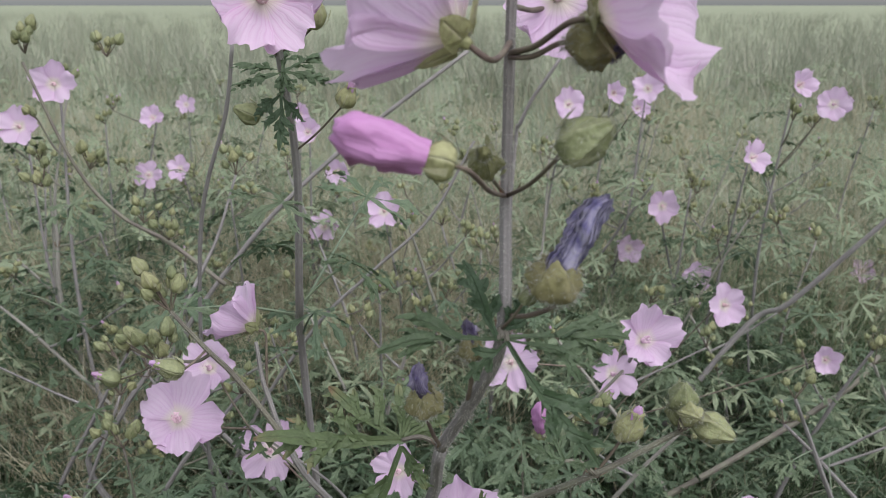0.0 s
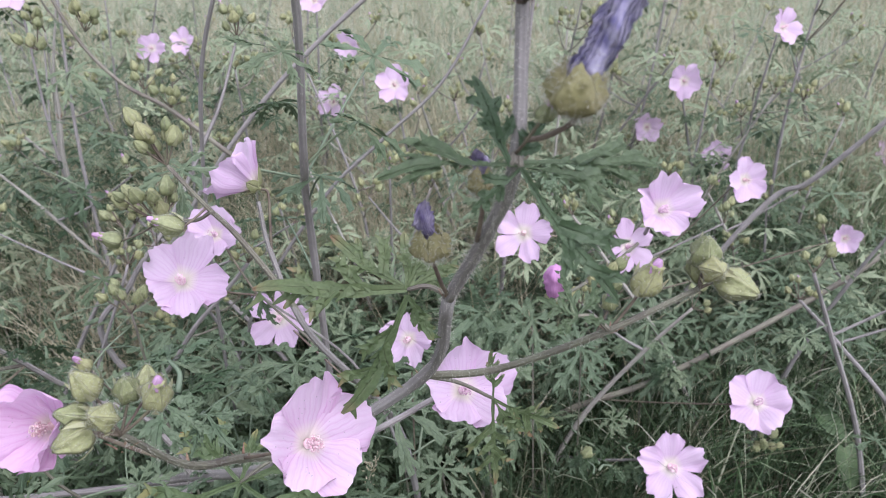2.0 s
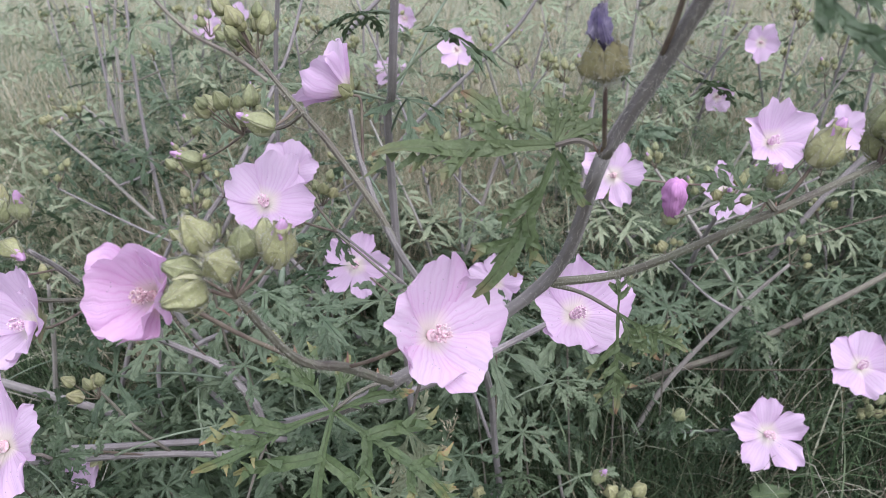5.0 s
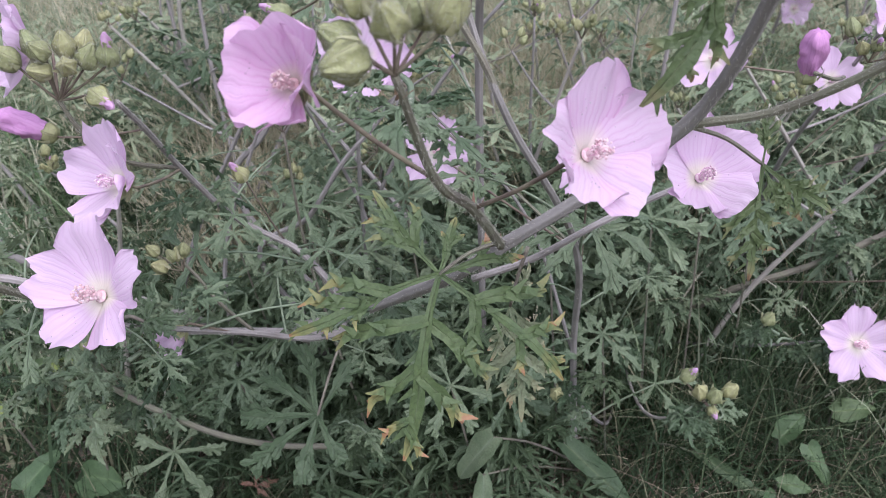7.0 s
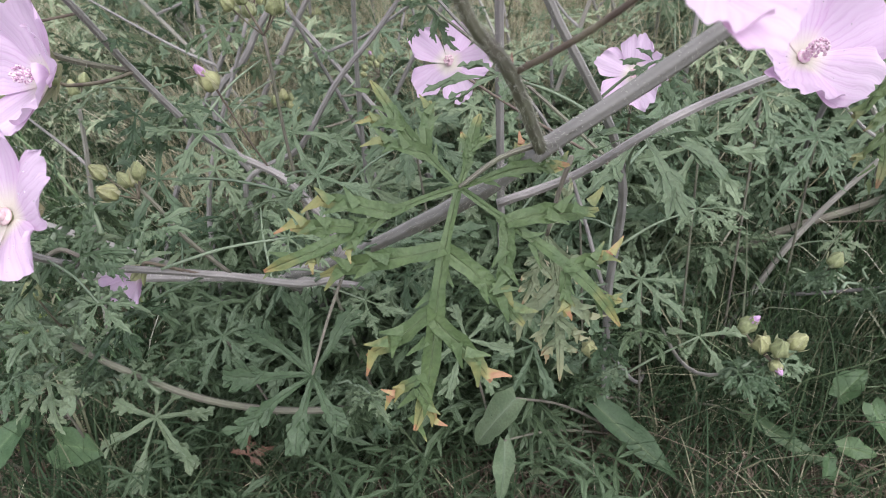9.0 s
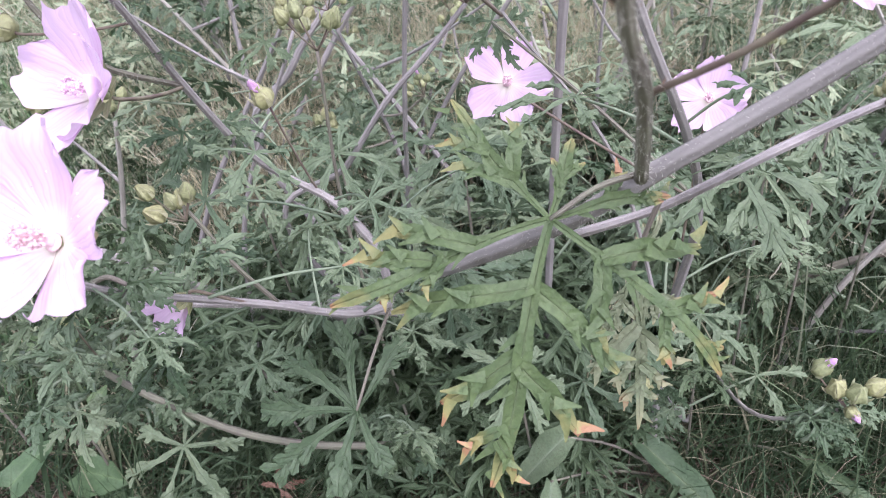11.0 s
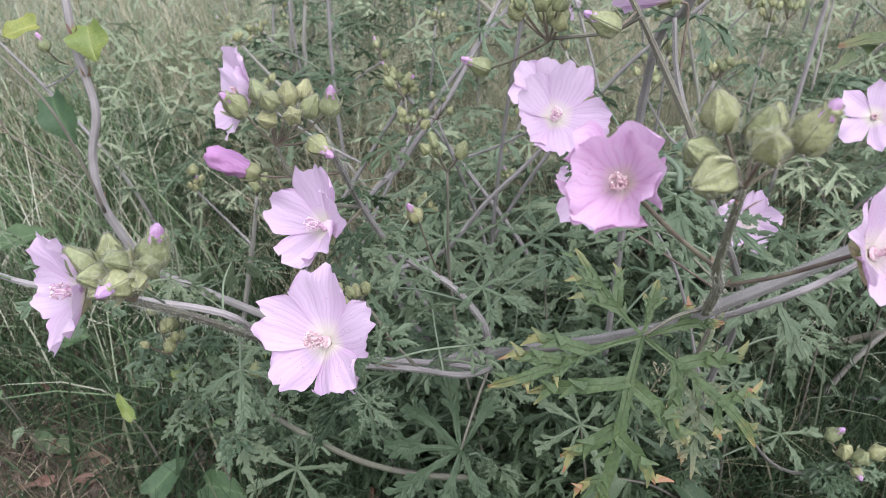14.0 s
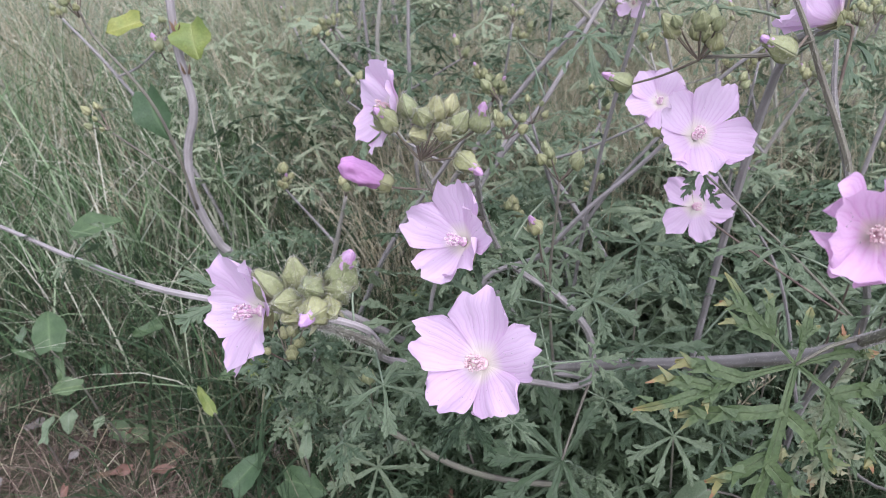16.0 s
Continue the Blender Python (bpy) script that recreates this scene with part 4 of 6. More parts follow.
add_flower(mallow, (0.0061, 0.4035, 0.4561), (0.26, -0.74, 0.62), 0.0285, 22, 22, 95, 3, 1.05, ragged=0.05, stalk=(0.0120, 0.4520, 0.4320), dew=12, lop=(0.10, 0.08, 0.12))
add_stem(mallow, [(-0.0142, 0.3500, 0.5035), (0.0220, 0.3380, 0.5160), (0.0660, 0.3120, 0.5530), (0.1105, 0.3250, 0.5690)], 0.0021, 0.0013, STEM_DARK, 200, 4)
bud_cluster(mallow, (0.1105, 0.3250, 0.5690), [((0.1115, 0.3278, 0.5820), (-0.1, -0.4, 0.9), 1.05, 0), ((0.1125, 0.3210, 0.5810), (0.1, -0.9, 0.3), 0.88, 0), ((0.1195, 0.3230, 0.5745), (0.7, -0.6, -0.1), 1.10, 0), ((0.1130, 0.3320, 0.5720), (-0.5, -0.2, 0.7), 0.80, 0)], 4, True)
add_bud(mallow, (0.0815, 0.3110, 0.5760), (0.25, -0.3, 0.9), 1.0, 1, 5, (0.0710, 0.3130, 0.5560), hairy=True)
add_bud(mallow, (0.0700, 0.3180, 0.5640), (-0.1, -0.5, 0.8), 0.62, 1, 8, (0.0640, 0.3130, 0.5520), hairy=True)
own_leaf(mallow, (0.0540, 0.3050, 0.5660), (0.1, -0.75, 0.6), 100, (0.0690, 0.3100, 0.5560), 0.022, 5, 240, 1.2, 2, 6.0, LEAF, 1)
own_leaf(mallow, (0.0175, 0.2140, 0.6655), (0.02, -0.42, 0.90), 0, (0.0180, 0.2200, 0.6638), 0.036, 5, 330, 0.8, 2, 0.8, LEAF, 21, rays=((1, 0.038, ((0.45, 30, 0.016), (0.55, 332, 0.013), (0.74, 34, 0.009))), (181, 0.037, ((0.34, 142, 0.019), (0.55, 150, 0.012), (0.60, 212, 0.010))), (338, 0.030, ((0.50, 12, 0.012), (0.62, 292, 0.010)))))
own_leaf(mallow, (0.0190, 0.2130, 0.6650), (-0.1, -0.90, 0.4), 0, (0.0180, 0.2200, 0.6638), 0.030, 1, 120, 0.8, 2, 1.5, LEAF, 3, rays=((306, 0.044, ((0.42, 344, 0.017), (0.52, 272, 0.010), (0.70, 338, 0.012))), (226, 0.018)))
own_leaf(mallow, (0.0165, 0.2140, 0.6650), (0.2, -0.9, 0.3), 0, (0.0180, 0.2200, 0.6638), 0.020, 1, 40, 1.3, 2, 1.5, LEAF, 4, rays=((112, 0.026), (52, 0.015)))
own_leaf(mallow, (-0.0168, 0.2811, 0.5910), (0.0, -0.70, 0.71), 0, (-0.0006, 0.2803, 0.5884), 0.050, 5, 250, 1.15, 2, 3.0, LEAF_AGED, 5, rays=((179, 0.064), (146, 0.040), (62, 0.026), (92, 0.024), (30, 0.022)))
own_leaf(mallow, (-0.0168, 0.2781, 0.5900), (0.25, -0.9, 0.2), 0, None, 0.050, 2, 60, 1.1, 2, 3.0, LEAF_AGED, 6, rays=((244, 0.058), (-62, 0.022)))
add_furled(mallow, (0.0010, 0.1700, 0.7265), (-0.93, -0.05, 0.30), 0.0215, 0.0054, 1, (0.0190, 0.2300, 0.7050))
add_bud(mallow, (0.0290, 0.1800, 0.7280), (0.75, -0.35, 0.55), 0.86, 0, 3, (0.0190, 0.2300, 0.7050), hairy=True)
add_bud(mallow, (0.0120, 0.2190, 0.7165), (-0.1, -0.85, 0.5), 0.8, 0, 2, (0.0190, 0.2300, 0.7050), hairy=True, dry=True, label="bristly empty calyx")
add_wilted(mallow, (0.0297, 0.1975, 0.6855), (0.03, -0.25, 0.95), 0.0250, 0.0037, 1.02, 1, (0.0183, 0.2215, 0.6700), lean=(0.47, -0.1, 0.85))
add_wilted(mallow, (-0.0060, 0.2510, 0.6205), (-0.1, -0.2, 0.97), 0.0145, 0.0027, 0.92, 2, (-0.0006, 0.2803, 0.5884))
add_wilted(mallow, (0.0095, 0.2330, 0.6500), (-0.05, 0.1, 0.97), 0.009, 0.0020, 0.62, 3, (0.0086, 0.2479, 0.6274))
add_bud(mallow, (0.0230, 0.2050, 0.6810), (0.35, -0.3, 0.85), 0.38, 1, 6, (0.0177, 0.2155, 0.6683), hairy=True)
add_flower(mallow, (0.0030, 0.1950, 0.7530), (-0.74, 0.22, 0.50), 0.031, 34, 10, 20, 5, 1.1, stalk=(0.0188, 0.2270, 0.7500), dew=30)
add_flower(mallow, (0.0380, 0.1950, 0.7580), (0.72, -0.40, 0.22), 0.0280, 36, 8, 40, 6, 1.1, stalk=(0.0188, 0.2270, 0.7470), dew=20)
add_flower(mallow, (0.0380, 0.2750, 0.7630), (0.1, -0.9, 0.35), 0.026, 25, 10, 50, 8, stalk=(0.0188, 0.2270, 0.7600))
add_wilted(mallow, (0.0330, 0.2050, 0.7510), (0.9, -0.2, 0.1), 0.012, 0.0045, 1.0, 4, (0.0188, 0.2270, 0.7460))
own_leaf(mallow, (0.0223, 0.3599, 0.4825), (0.30, -0.93, 0.15), 0, (-0.0142, 0.3500, 0.5035), 0.050, 3, 24, 0.62, 3, 2.0, LEAF_AGED, 7, rays=((-90, 0.058), (-37, 0.050), (88, 0.028), (-60, 0.030)))
AGED_RAYS = (
    (255, 0.092, ((0.25, 188, 0.050), (0.26, 318, 0.040), (0.50, 212, 0.031), (0.53, 312, 0.033), (0.78, 208, 0.015), (0.82, 296, 0.016))),
    (321, 0.081, ((0.27, 12, 0.038), (0.27, 266, 0.027), (0.60, 14, 0.024), (0.62, 268, 0.017), (0.82, 358, 0.012))),
    (197, 0.081, ((0.33, 166, 0.032), (0.52, 172, 0.026), (0.46, 236, 0.014), (0.64, 232, 0.014))),
    (128, 0.056, ((0.30, 158, 0.024), (0.34, 86, 0.021), (0.58, 162, 0.016))),
    (70, 0.031, ((0.40, 100, 0.011), (0.50, 38, 0.010))),
    (14, 0.044, ((0.45, 66, 0.015), (0.70, 352, 0.010), (0.72, 54, 0.010))),
)
own_leaf(mallow, (-0.1211, 0.3614, 0.4208), (0.10, -0.74, 0.67), 0, (-0.0920, 0.3720, 0.4340), 0.062, 7, 285, 0.80, 4, 3.5, LEAF_TURNING, 10, "ageing cut leaf with yellow and red tips", rays=AGED_RAYS)
own_leaf(mallow, (-0.0870, 0.4050, 0.3750), (0.25, -0.9, 0.3), 0, (-0.0780, 0.4000, 0.4160), 0.050, 3, 120, 0.75, 3, 2.0, LEAF_DRY, 11, "pale withering leaf hanging from the stem", rays=((-84, 0.074), (-112, 0.034), (-56, 0.036), (60, 0.026)))
add_bracts(mallow, (-0.1002, 0.3095, 0.4828), 0, 0.7)
add_bracts(mallow, (-0.1096, 0.2703, 0.5125), 1, 0.7)
add_bracts(mallow, (-0.0909, 0.3738, 0.4308), 2, 0.7)
add_bracts(mallow, (-0.0142, 0.3500, 0.5035), 3, 0.7)
add_bracts(mallow, (-0.0006, 0.2803, 0.5884), 4, 0.7)
add_bracts(mallow, (0.0180, 0.2200, 0.6638), 5, 0.7)
add_bracts(mallow, (0.0190, 0.2300, 0.7050), 6, 0.7)
add_bracts(mallow, (-0.2155, 0.5157, 0.2871), 7, 0.7)
add_bracts(mallow, (0.0693, 0.3099, 0.5557), 8, 0.5)
add_bracts(mallow, (-0.1144, 0.2312, 0.5536), 9, 0.5)
add_stem(mallow, [(-0.1100, 0.4300, 0.3770), (-0.0740, 0.4240, 0.3960), (-0.0378, 0.4021, 0.4326), (0.0120, 0.4520, 0.4320), (0.0400, 0.5000, 0.4170)], 0.0022, 0.0015, STEM, 120, 12)
leafy(mallow, add_stem(mallow, [(-0.2155, 0.5157, 0.2871), (-0.2160, 0.5050, 0.2820), (-0.2310, 0.4750, 0.2960), (-0.2560, 0.4400, 0.3240), (-0.2760, 0.4050, 0.3500), (-0.2880, 0.3650, 0.3790), (-0.2880, 0.3350, 0.4060), (-0.2702, 0.3263, 0.4246)], 0.0028, 0.0012, STEM, 200, 13), 8, FAR, 0.15, 0.9, 0.75)
add_flower(mallow, (-0.2700, 0.3152, 0.4312), (-0.24, -0.76, 0.60), 0.0335, 20, 12, 98, 11, 0.88, ragged=0.085, dew=40, lop=(-0.05, 0.08, 0.12))
leafy(mallow, add_stem(mallow, [(-0.2155, 0.5157, 0.2871), (-0.2190, 0.5120, 0.3130), (-0.2280, 0.5100, 0.3310), (-0.2470, 0.5200, 0.3440), (-0.2730, 0.5150, 0.3620), (-0.2860, 0.5000, 0.3830), (-0.2950, 0.4650, 0.4300), (-0.2940, 0.4300, 0.4690), (-0.2900, 0.4000, 0.4950)], 0.0030, 0.0014, STEM, 260, 14), 9, FAR, 0.2, 0.9, 0.75)
add_stem(mallow, [(-0.2950, 0.4650, 0.4300), (-0.3070, 0.4200, 0.4540), (-0.3170, 0.4050, 0.4780), (-0.3200, 0.3980, 0.4960)], 0.0014, 0.0011, STEM_DARK, 60, 15)
bud_cluster(mallow, (-0.3200, 0.3980, 0.4960), [((-0.3246, 0.3980, 0.5215), (-0.4, 0, 0.9), 0.81, 0), ((-0.3136, 0.4052, 0.5182), (0.1, -0.2, 0.95), 0.85, 0), ((-0.3022, 0.4016, 0.5139), (0.5, -0.1, 0.8), 0.85, 0), ((-0.3164, 0.3905, 0.5221), (-0.1, -0.7, 0.6), 0.81, 0), ((-0.3069, 0.3931, 0.5145), (0.3, -0.8, 0.4), 0.76, 0), ((-0.3180, 0.3913, 0.5130), (-0.3, -0.8, 0.3), 0.76, 0), ((-0.3341, 0.3917, 0.5167), (-0.3, -0.6, 0.7), 0.95, 1), ((-0.2902, 0.4029, 0.5154), (0.2, -0.3, 0.9), 0.91, 1), ((-0.2978, 0.3952, 0.5006), (0.75, -0.5, -0.25), 0.91, 1), ((-0.3082, 0.4121, 0.5184), (0.2, 0.3, 0.9), 0.81, 0)], 5, True)
add_flower(mallow, (-0.2948, 0.3953, 0.4506), (-0.52, -0.70, 0.48), 0.0300, 26, 16, 110, 12, 0.98, stalk=(-0.2950, 0.4650, 0.4300), dew=14, lop=(-0.22, 0.06, 0.14))
add_flower(mallow, (-0.3380, 0.4150, 0.5180), (-0.74, -0.58, 0.25), 0.0275, 28, 10, 15, 13, 1.0, stalk=(-0.3200, 0.3980, 0.4960))
add_furled(mallow, (-0.3460, 0.4250, 0.4670), (-0.92, -0.1, 0.38), 0.0270, 0.0070, 2, (-0.2940, 0.4300, 0.4690))

# ---- the stem that leans out to the left, with its tuft of buds ----
left_mallow = thing("mallow_plant", (-0.20, 0.74, 0.0), "low leaning mallow stem with a tuft of green buds", "wildflower")
leafy(left_mallow, add_stem(left_mallow, [(-0.2000, 0.7400, -0.0100), (-0.2150, 0.6600, 0.1500), (-0.2560, 0.5500, 0.2470), (-0.3590, 0.4700, 0.3010), (-0.3490, 0.4000, 0.3700), (-0.3630, 0.3750, 0.4010), (-0.4773, 0.3836, 0.4001), (-0.5879, 0.4487, 0.3691), (-0.7030, 0.5000, 0.3590), (-0.8510, 0.5600, 0.3470)], 0.0030, 0.0015, STEM, 160, 21), 16, FAR, 0.1, 0.85, 0.8)
add_stem(left_mallow, [(-0.3390, 0.3850, 0.3760), (-0.3320, 0.3300, 0.4240), (-0.3290, 0.2850, 0.4620), (-0.3290, 0.2620, 0.4810)], 0.0022, 0.0014, STEM_DARK, 160, 22)
bud_cluster(left_mallow, (-0.3290, 0.2620, 0.4810), [((-0.3459, 0.2632, 0.4930), (-0.5, -0.2, 0.8), 0.87, 0), ((-0.3397, 0.2700, 0.4940), (-0.05, 0, 0.98), 0.83, 0), ((-0.3303, 0.2673, 0.4923), (0.2, -0.2, 0.9), 0.78, 0), ((-0.3212, 0.2693, 0.4976), (0.35, -0.2, 0.85), 1.05, 1), ((-0.3351, 0.2551, 0.4955), (-0.3, -0.8, 0.4), 0.78, 0), ((-0.3260, 0.2551, 0.5028), (0, -0.8, 0.5), 0.74, 0), ((-0.3212, 0.2639, 0.4958), (0.5, -0.6, 0.5), 0.83, 0), ((-0.3230, 0.2499, 0.4978), (0, -0.95, 0.2), 0.92, 1), ((-0.3323, 0.2554, 0.4920), (-0.4, -0.8, 0), 0.74, 0), ((-0.3215, 0.2548, 0.4963), (0.5, -0.7, 0.1), 0.74, 0)], 6, True)
add_flower(left_mallow, (-0.3550, 0.2680, 0.4800), (-0.62, -0.72, 0.30), 0.0270, 26, 8, 60, 21, .95, stalk=(-0.3290, 0.2712, 0.4734), dew=14)
random_cluster(left_mallow, (-0.4110, 0.4000, 0.3450), (-0.2, -0.2, 0.9), 7, random, 0.014, 0.7, 0.0)

# ---- a second flowering stem just behind ----
second_mallow = thing("mallow_plant", (-0.02, 0.66, 0.0), "mallow stem with open pink flowers and tufts of green buds", "wildflower")
leafy(second_mallow, add_stem(second_mallow, [(-0.0200, 0.6600, -0.0100), (-0.0350, 0.6000, 0.2000), (-0.0450, 0.5000, 0.3600), (-0.0900, 0.4400, 0.4720), (-0.1110, 0.4450, 0.5260), (-0.1170, 0.4500, 0.5590)], 0.0034, 0.0012, STEM, 120, 31), 12, FAR, 0.05, 0.5, 0.85)
add_stem(second_mallow, [(-0.0950, 0.4400, 0.4830), (-0.1030, 0.4350, 0.5050), (-0.1250, 0.4281, 0.5455), (-0.1380, 0.4180, 0.5690), (-0.1540, 0.4120, 0.5950)], 0.0022, 0.0012, STEM_DARK, 140, 32)
random_cluster(second_mallow, (-0.1540, 0.4120, 0.5950), (-0.35, -0.2, 0.9), 7, random, 0.012, 0.8, 0.0)
add_stem(second_mallow, [(-0.1350, 0.4180, 0.5660), (-0.1500, 0.4300, 0.5550), (-0.1790, 0.4550, 0.5450)], 0.0012, 0.0010, STEM_DARK, 0, 33)
random_cluster(second_mallow, (-0.1810, 0.4550, 0.5430), (-0.4, -0.2, 0.8), 7, random, 0.014, 0.85, 0.0)
add_bud(second_mallow, (-0.1480, 0.4000, 0.5640), (-0.75, -0.3, 0.4), 0.95, 1, 11, (-0.1380, 0.4180, 0.5680), hairy=True)
add_bud(second_mallow, (-0.2160, 0.4700, 0.5230), (-0.85, -0.2, 0.35), 0.9, 1, 12, (-0.1810, 0.4550, 0.5430))
add_flower(second_mallow, (-0.1183, 0.4515, 0.5688), (-0.80, 0.12, 0.52), 0.0285, 44, 8, 20, 31, 1.05, stalk=(-0.1110, 0.4450, 0.5260), dew=10)
add_flower(second_mallow, (-0.1754, 0.4617, 0.4979), (0.15, -0.80, 0.58), 0.0275, 22, 8, 60, 32, 1.04, deep=False, stalk=(-0.150, 0.540, 0.445), dew=10, lop=(0.16, 0.10, 0.15))
add_flower(second_mallow, (-0.1899, 0.5810, 0.4770), (-0.1, -0.75, 0.6), 0.024, 25, 10, 0, 33, 1.0, stalk=(-0.150, 0.540, 0.445), fine=False)
add_stem(second_mallow, [(-0.035, 0.600, 0.200), (-0.080, 0.590, 0.340), (-0.150, 0.540, 0.447)], 0.0016, 0.0009, STEM, 0, 95)
add_flower(second_mallow, (-0.1510, 0.6020, 0.3880), (0.14, -0.86, 0.48), 0.0285, 10, 6, 70, 34, 0.80, stalk=(-0.0450, 0.5000, 0.3600))
own_leaf(second_mallow, (-0.1570, 0.5600, 0.4370), (0.2, -0.8, 0.5), -60, (-0.0450, 0.5000, 0.3600), 0.03, 5, 250, 1.0, 2, 3, LEAF, 35)
add_flower(second_mallow, (-0.0359, 0.5596, 0.3949), (-0.15, -0.85, 0.4), 0.023, 16, 8, 10, 35, 0.85, stalk=(-0.0350, 0.6000, 0.2000))
add_stem(second_mallow, [(-0.5500, 1.0000, 0.0000), (-0.3650, 0.9500, 0.3100), (-0.2390, 0.9200, 0.4810), (-0.1210, 0.9000, 0.5970), (0.0280, 0.8800, 0.7130)], 0.0034, 0.0022, STEM, 0, 36)
add_stem(second_mallow, [(-0.3300, 0.8300, 0.0000), (-0.2350, 0.7900, 0.2700), (-0.1390, 0.7600, 0.4310), (-0.0710, 0.7500, 0.5030), (-0.0130, 0.7500, 0.5590), (0.0300, 0.7500, 0.6350)], 0.0022, 0.0013, STEM, 0, 37)
add_stem(second_mallow, [(0.0500, 0.9500, 0.0000), (0.0800, 0.9000, 0.5570), (0.0890, 0.8800, 0.6390), (0.1250, 0.8600, 0.7050)], 0.0026, 0.0018, STEM, 0, 38)

far_left = thing("mallow_plant", (-0.62, 1.2, 0.0), "tall bare grey mallow stem with bud tufts", "wildflower")
leafy(far_left, add_stem(far_left, [(-0.6200, 1.2000, -0.0100), (-0.5700, 1.1700, 0.1200), (-0.6020, 1.1500, 0.3190), (-0.5910, 1.1400, 0.4240), (-0.5770, 1.1300, 0.5390)], 0.0042, 0.0012, STEM_PALE, 0, 39), 5, FAR, 0.1, 0.6)
add_stem(far_left, [(-0.6020, 1.1500, 0.3190), (-0.6230, 1.1400, 0.3560), (-0.6470, 1.1300, 0.3910)], 0.0030, 0.0020, STEM_PALE, 0, 40)
add_stem(far_left, [(-0.2360, 0.8000, 0.4700), (-0.2920, 0.8000, 0.5180), (-0.3420, 0.8000, 0.5490), (-0.3820, 0.8000, 0.6030), (-0.4190, 0.8000, 0.7060)], 0.0026, 0.0014, STEM_DARK, 0, 45)
random_cluster(far_left, (-0.2920, 0.8000, 0.5210), (0.1, -0.2, 0.9), 5, FAR, 0.013, 0.85, 0.05)
random_cluster(far_left, (-0.3170, 0.8000, 0.5400), (0.1, -0.2, 0.9), 5, FAR, 0.013, 0.85, 0.05)
random_cluster(far_left, (-0.3660, 0.8000, 0.5970), (0.1, -0.2, 0.9), 5, FAR, 0.013, 0.85, 0.05)
random_cluster(far_left, (-0.4150, 0.8000, 0.7140), (0.1, -0.2, 0.9), 5, FAR, 0.013, 0.85, 0.05)
random_cluster(far_left, (-0.3340, 0.8000, 0.7110), (0.1, -0.2, 0.9), 5, FAR, 0.013, 0.85, 0.05)
random_cluster(far_left, (-0.4180, 0.8000, 0.5790), (0.1, -0.2, 0.9), 5, FAR, 0.013, 0.85, 0.05)

# ---- the mallow to the right: low arching stems ----
right_mallow = thing("mallow_plant", (0.048, 0.90, 0.0), "wide low mallow with arching grey stems and pale pink flowers", "wildflower")
add_stem(right_mallow, [(0.0480, 0.9000, -0.0100), (0.0390, 0.8600, 0.0330), (0.1020, 0.8400, 0.0820), (0.1533, 0.8083, 0.1438), (0.2610, 0.8000, 0.2010), (0.4560, 0.8200, 0.3220), (0.5240, 0.8600, 0.3570)], 0.0048, 0.0028, STEM_DARK, 0, 41)
add_stem(right_mallow, [(0.0500, 0.9000, 0.0000), (0.0980, 0.8500, 0.0390), (0.1630, 0.7600, 0.1020), (0.2180, 0.7000, 0.1530), (0.2258, 0.6592, 0.1790)], 0.0022, 0.0012, STEM, 0, 42)
add_flower(right_mallow, (0.2258, 0.6552, 0.1830), (0.02, -0.85, 0.52), 0.0370, 14, 6, 90, 41, 0.84, dew=6)
add_flower(right_mallow, (0.3184, 0.6938, 0.2358), (-0.05, -0.70, 0.70), 0.0345, 20, 8, 80, 42, 1.0, stalk=(0.1790, 0.8050, 0.1570))
random_cluster(right_mallow, (0.3260, 0.6800, 0.1900), (0.1, -0.5, 0.7), 6, random, 0.013, 0.85, 0.1)
add_stem(right_mallow, [(0.0480, 0.9000, -0.0050), (0.0160, 0.7000, 0.0380), (-0.0330, 0.5800, 0.1660), (-0.0390, 0.5700, 0.1760)], 0.0020, 0.0012, STEM, 0, 43)
add_stem(right_mallow, [(0.0480, 0.9000, -0.0050), (0.0320, 0.6000, 0.1380), (0.0700, 0.5250, 0.2080)], 0.0018, 0.0011, STEM_PALE, 0, 44)
bud_cluster(right_mallow, (0.0680, 0.5250, 0.2070), [((0.0599, 0.5275, 0.2189), (-0.3, -0.4, 0.8), 1.00, 0), ((0.0680, 0.5214, 0.2205), (0, -0.4, 0.9), 1.00, 0), ((0.0780, 0.5268, 0.2222), (0.5, -0.3, 0.8), 0.90, 0), ((0.0673, 0.5209, 0.2103), (0.1, -0.9, 0.1), 0.70, 1)], 7)
add_bud(right_mallow, (0.0460, 0.5300, 0.2320), (0.4, -0.3, 0.8), 0.9, 1, 14, (0.0680, 0.5250, 0.2070))
add_bud(right_mallow, (-0.0490, 0.5700, 0.1760), (-0.1, -0.5, 0.8), 1.0, 0, 15, (-0.0390, 0.5700, 0.1760))
add_bud(right_mallow, (0.1300, 0.6200, 0.2270), (0.2, -0.3, 0.9), 0.9, 0, 16, (0.1450, 0.6800, 0.1700))

# ---- taller stems behind, to the right ----
tall_mallow = thing("mallow_plant", (0.20, 1.0, 0.0), "tall mallow with pale flowers behind the arching stem", "wildflower")
add_stem(tall_mallow, [(0.2000, 1.0000, -0.0100), (0.1950, 0.8800, 0.2500), (0.1800, 0.7000, 0.4200), (0.1696, 0.6198, 0.4822)], 0.0036, 0.0012, STEM, 0, 51)
add_flower(tall_mallow, (0.1687, 0.6075, 0.4897), (0.10, -0.86, 0.50), 0.0285, 30, 8, 85, 51, 1.0, lop=(0.15, 0.10, 0.20))
add_stem(tall_mallow, [(0.1800, 0.7000, 0.4200), (0.1200, 0.5600, 0.4600), (0.0630, 0.4356, 0.5006)], 0.0016, 0.0010, STEM_DARK, 0, 52)
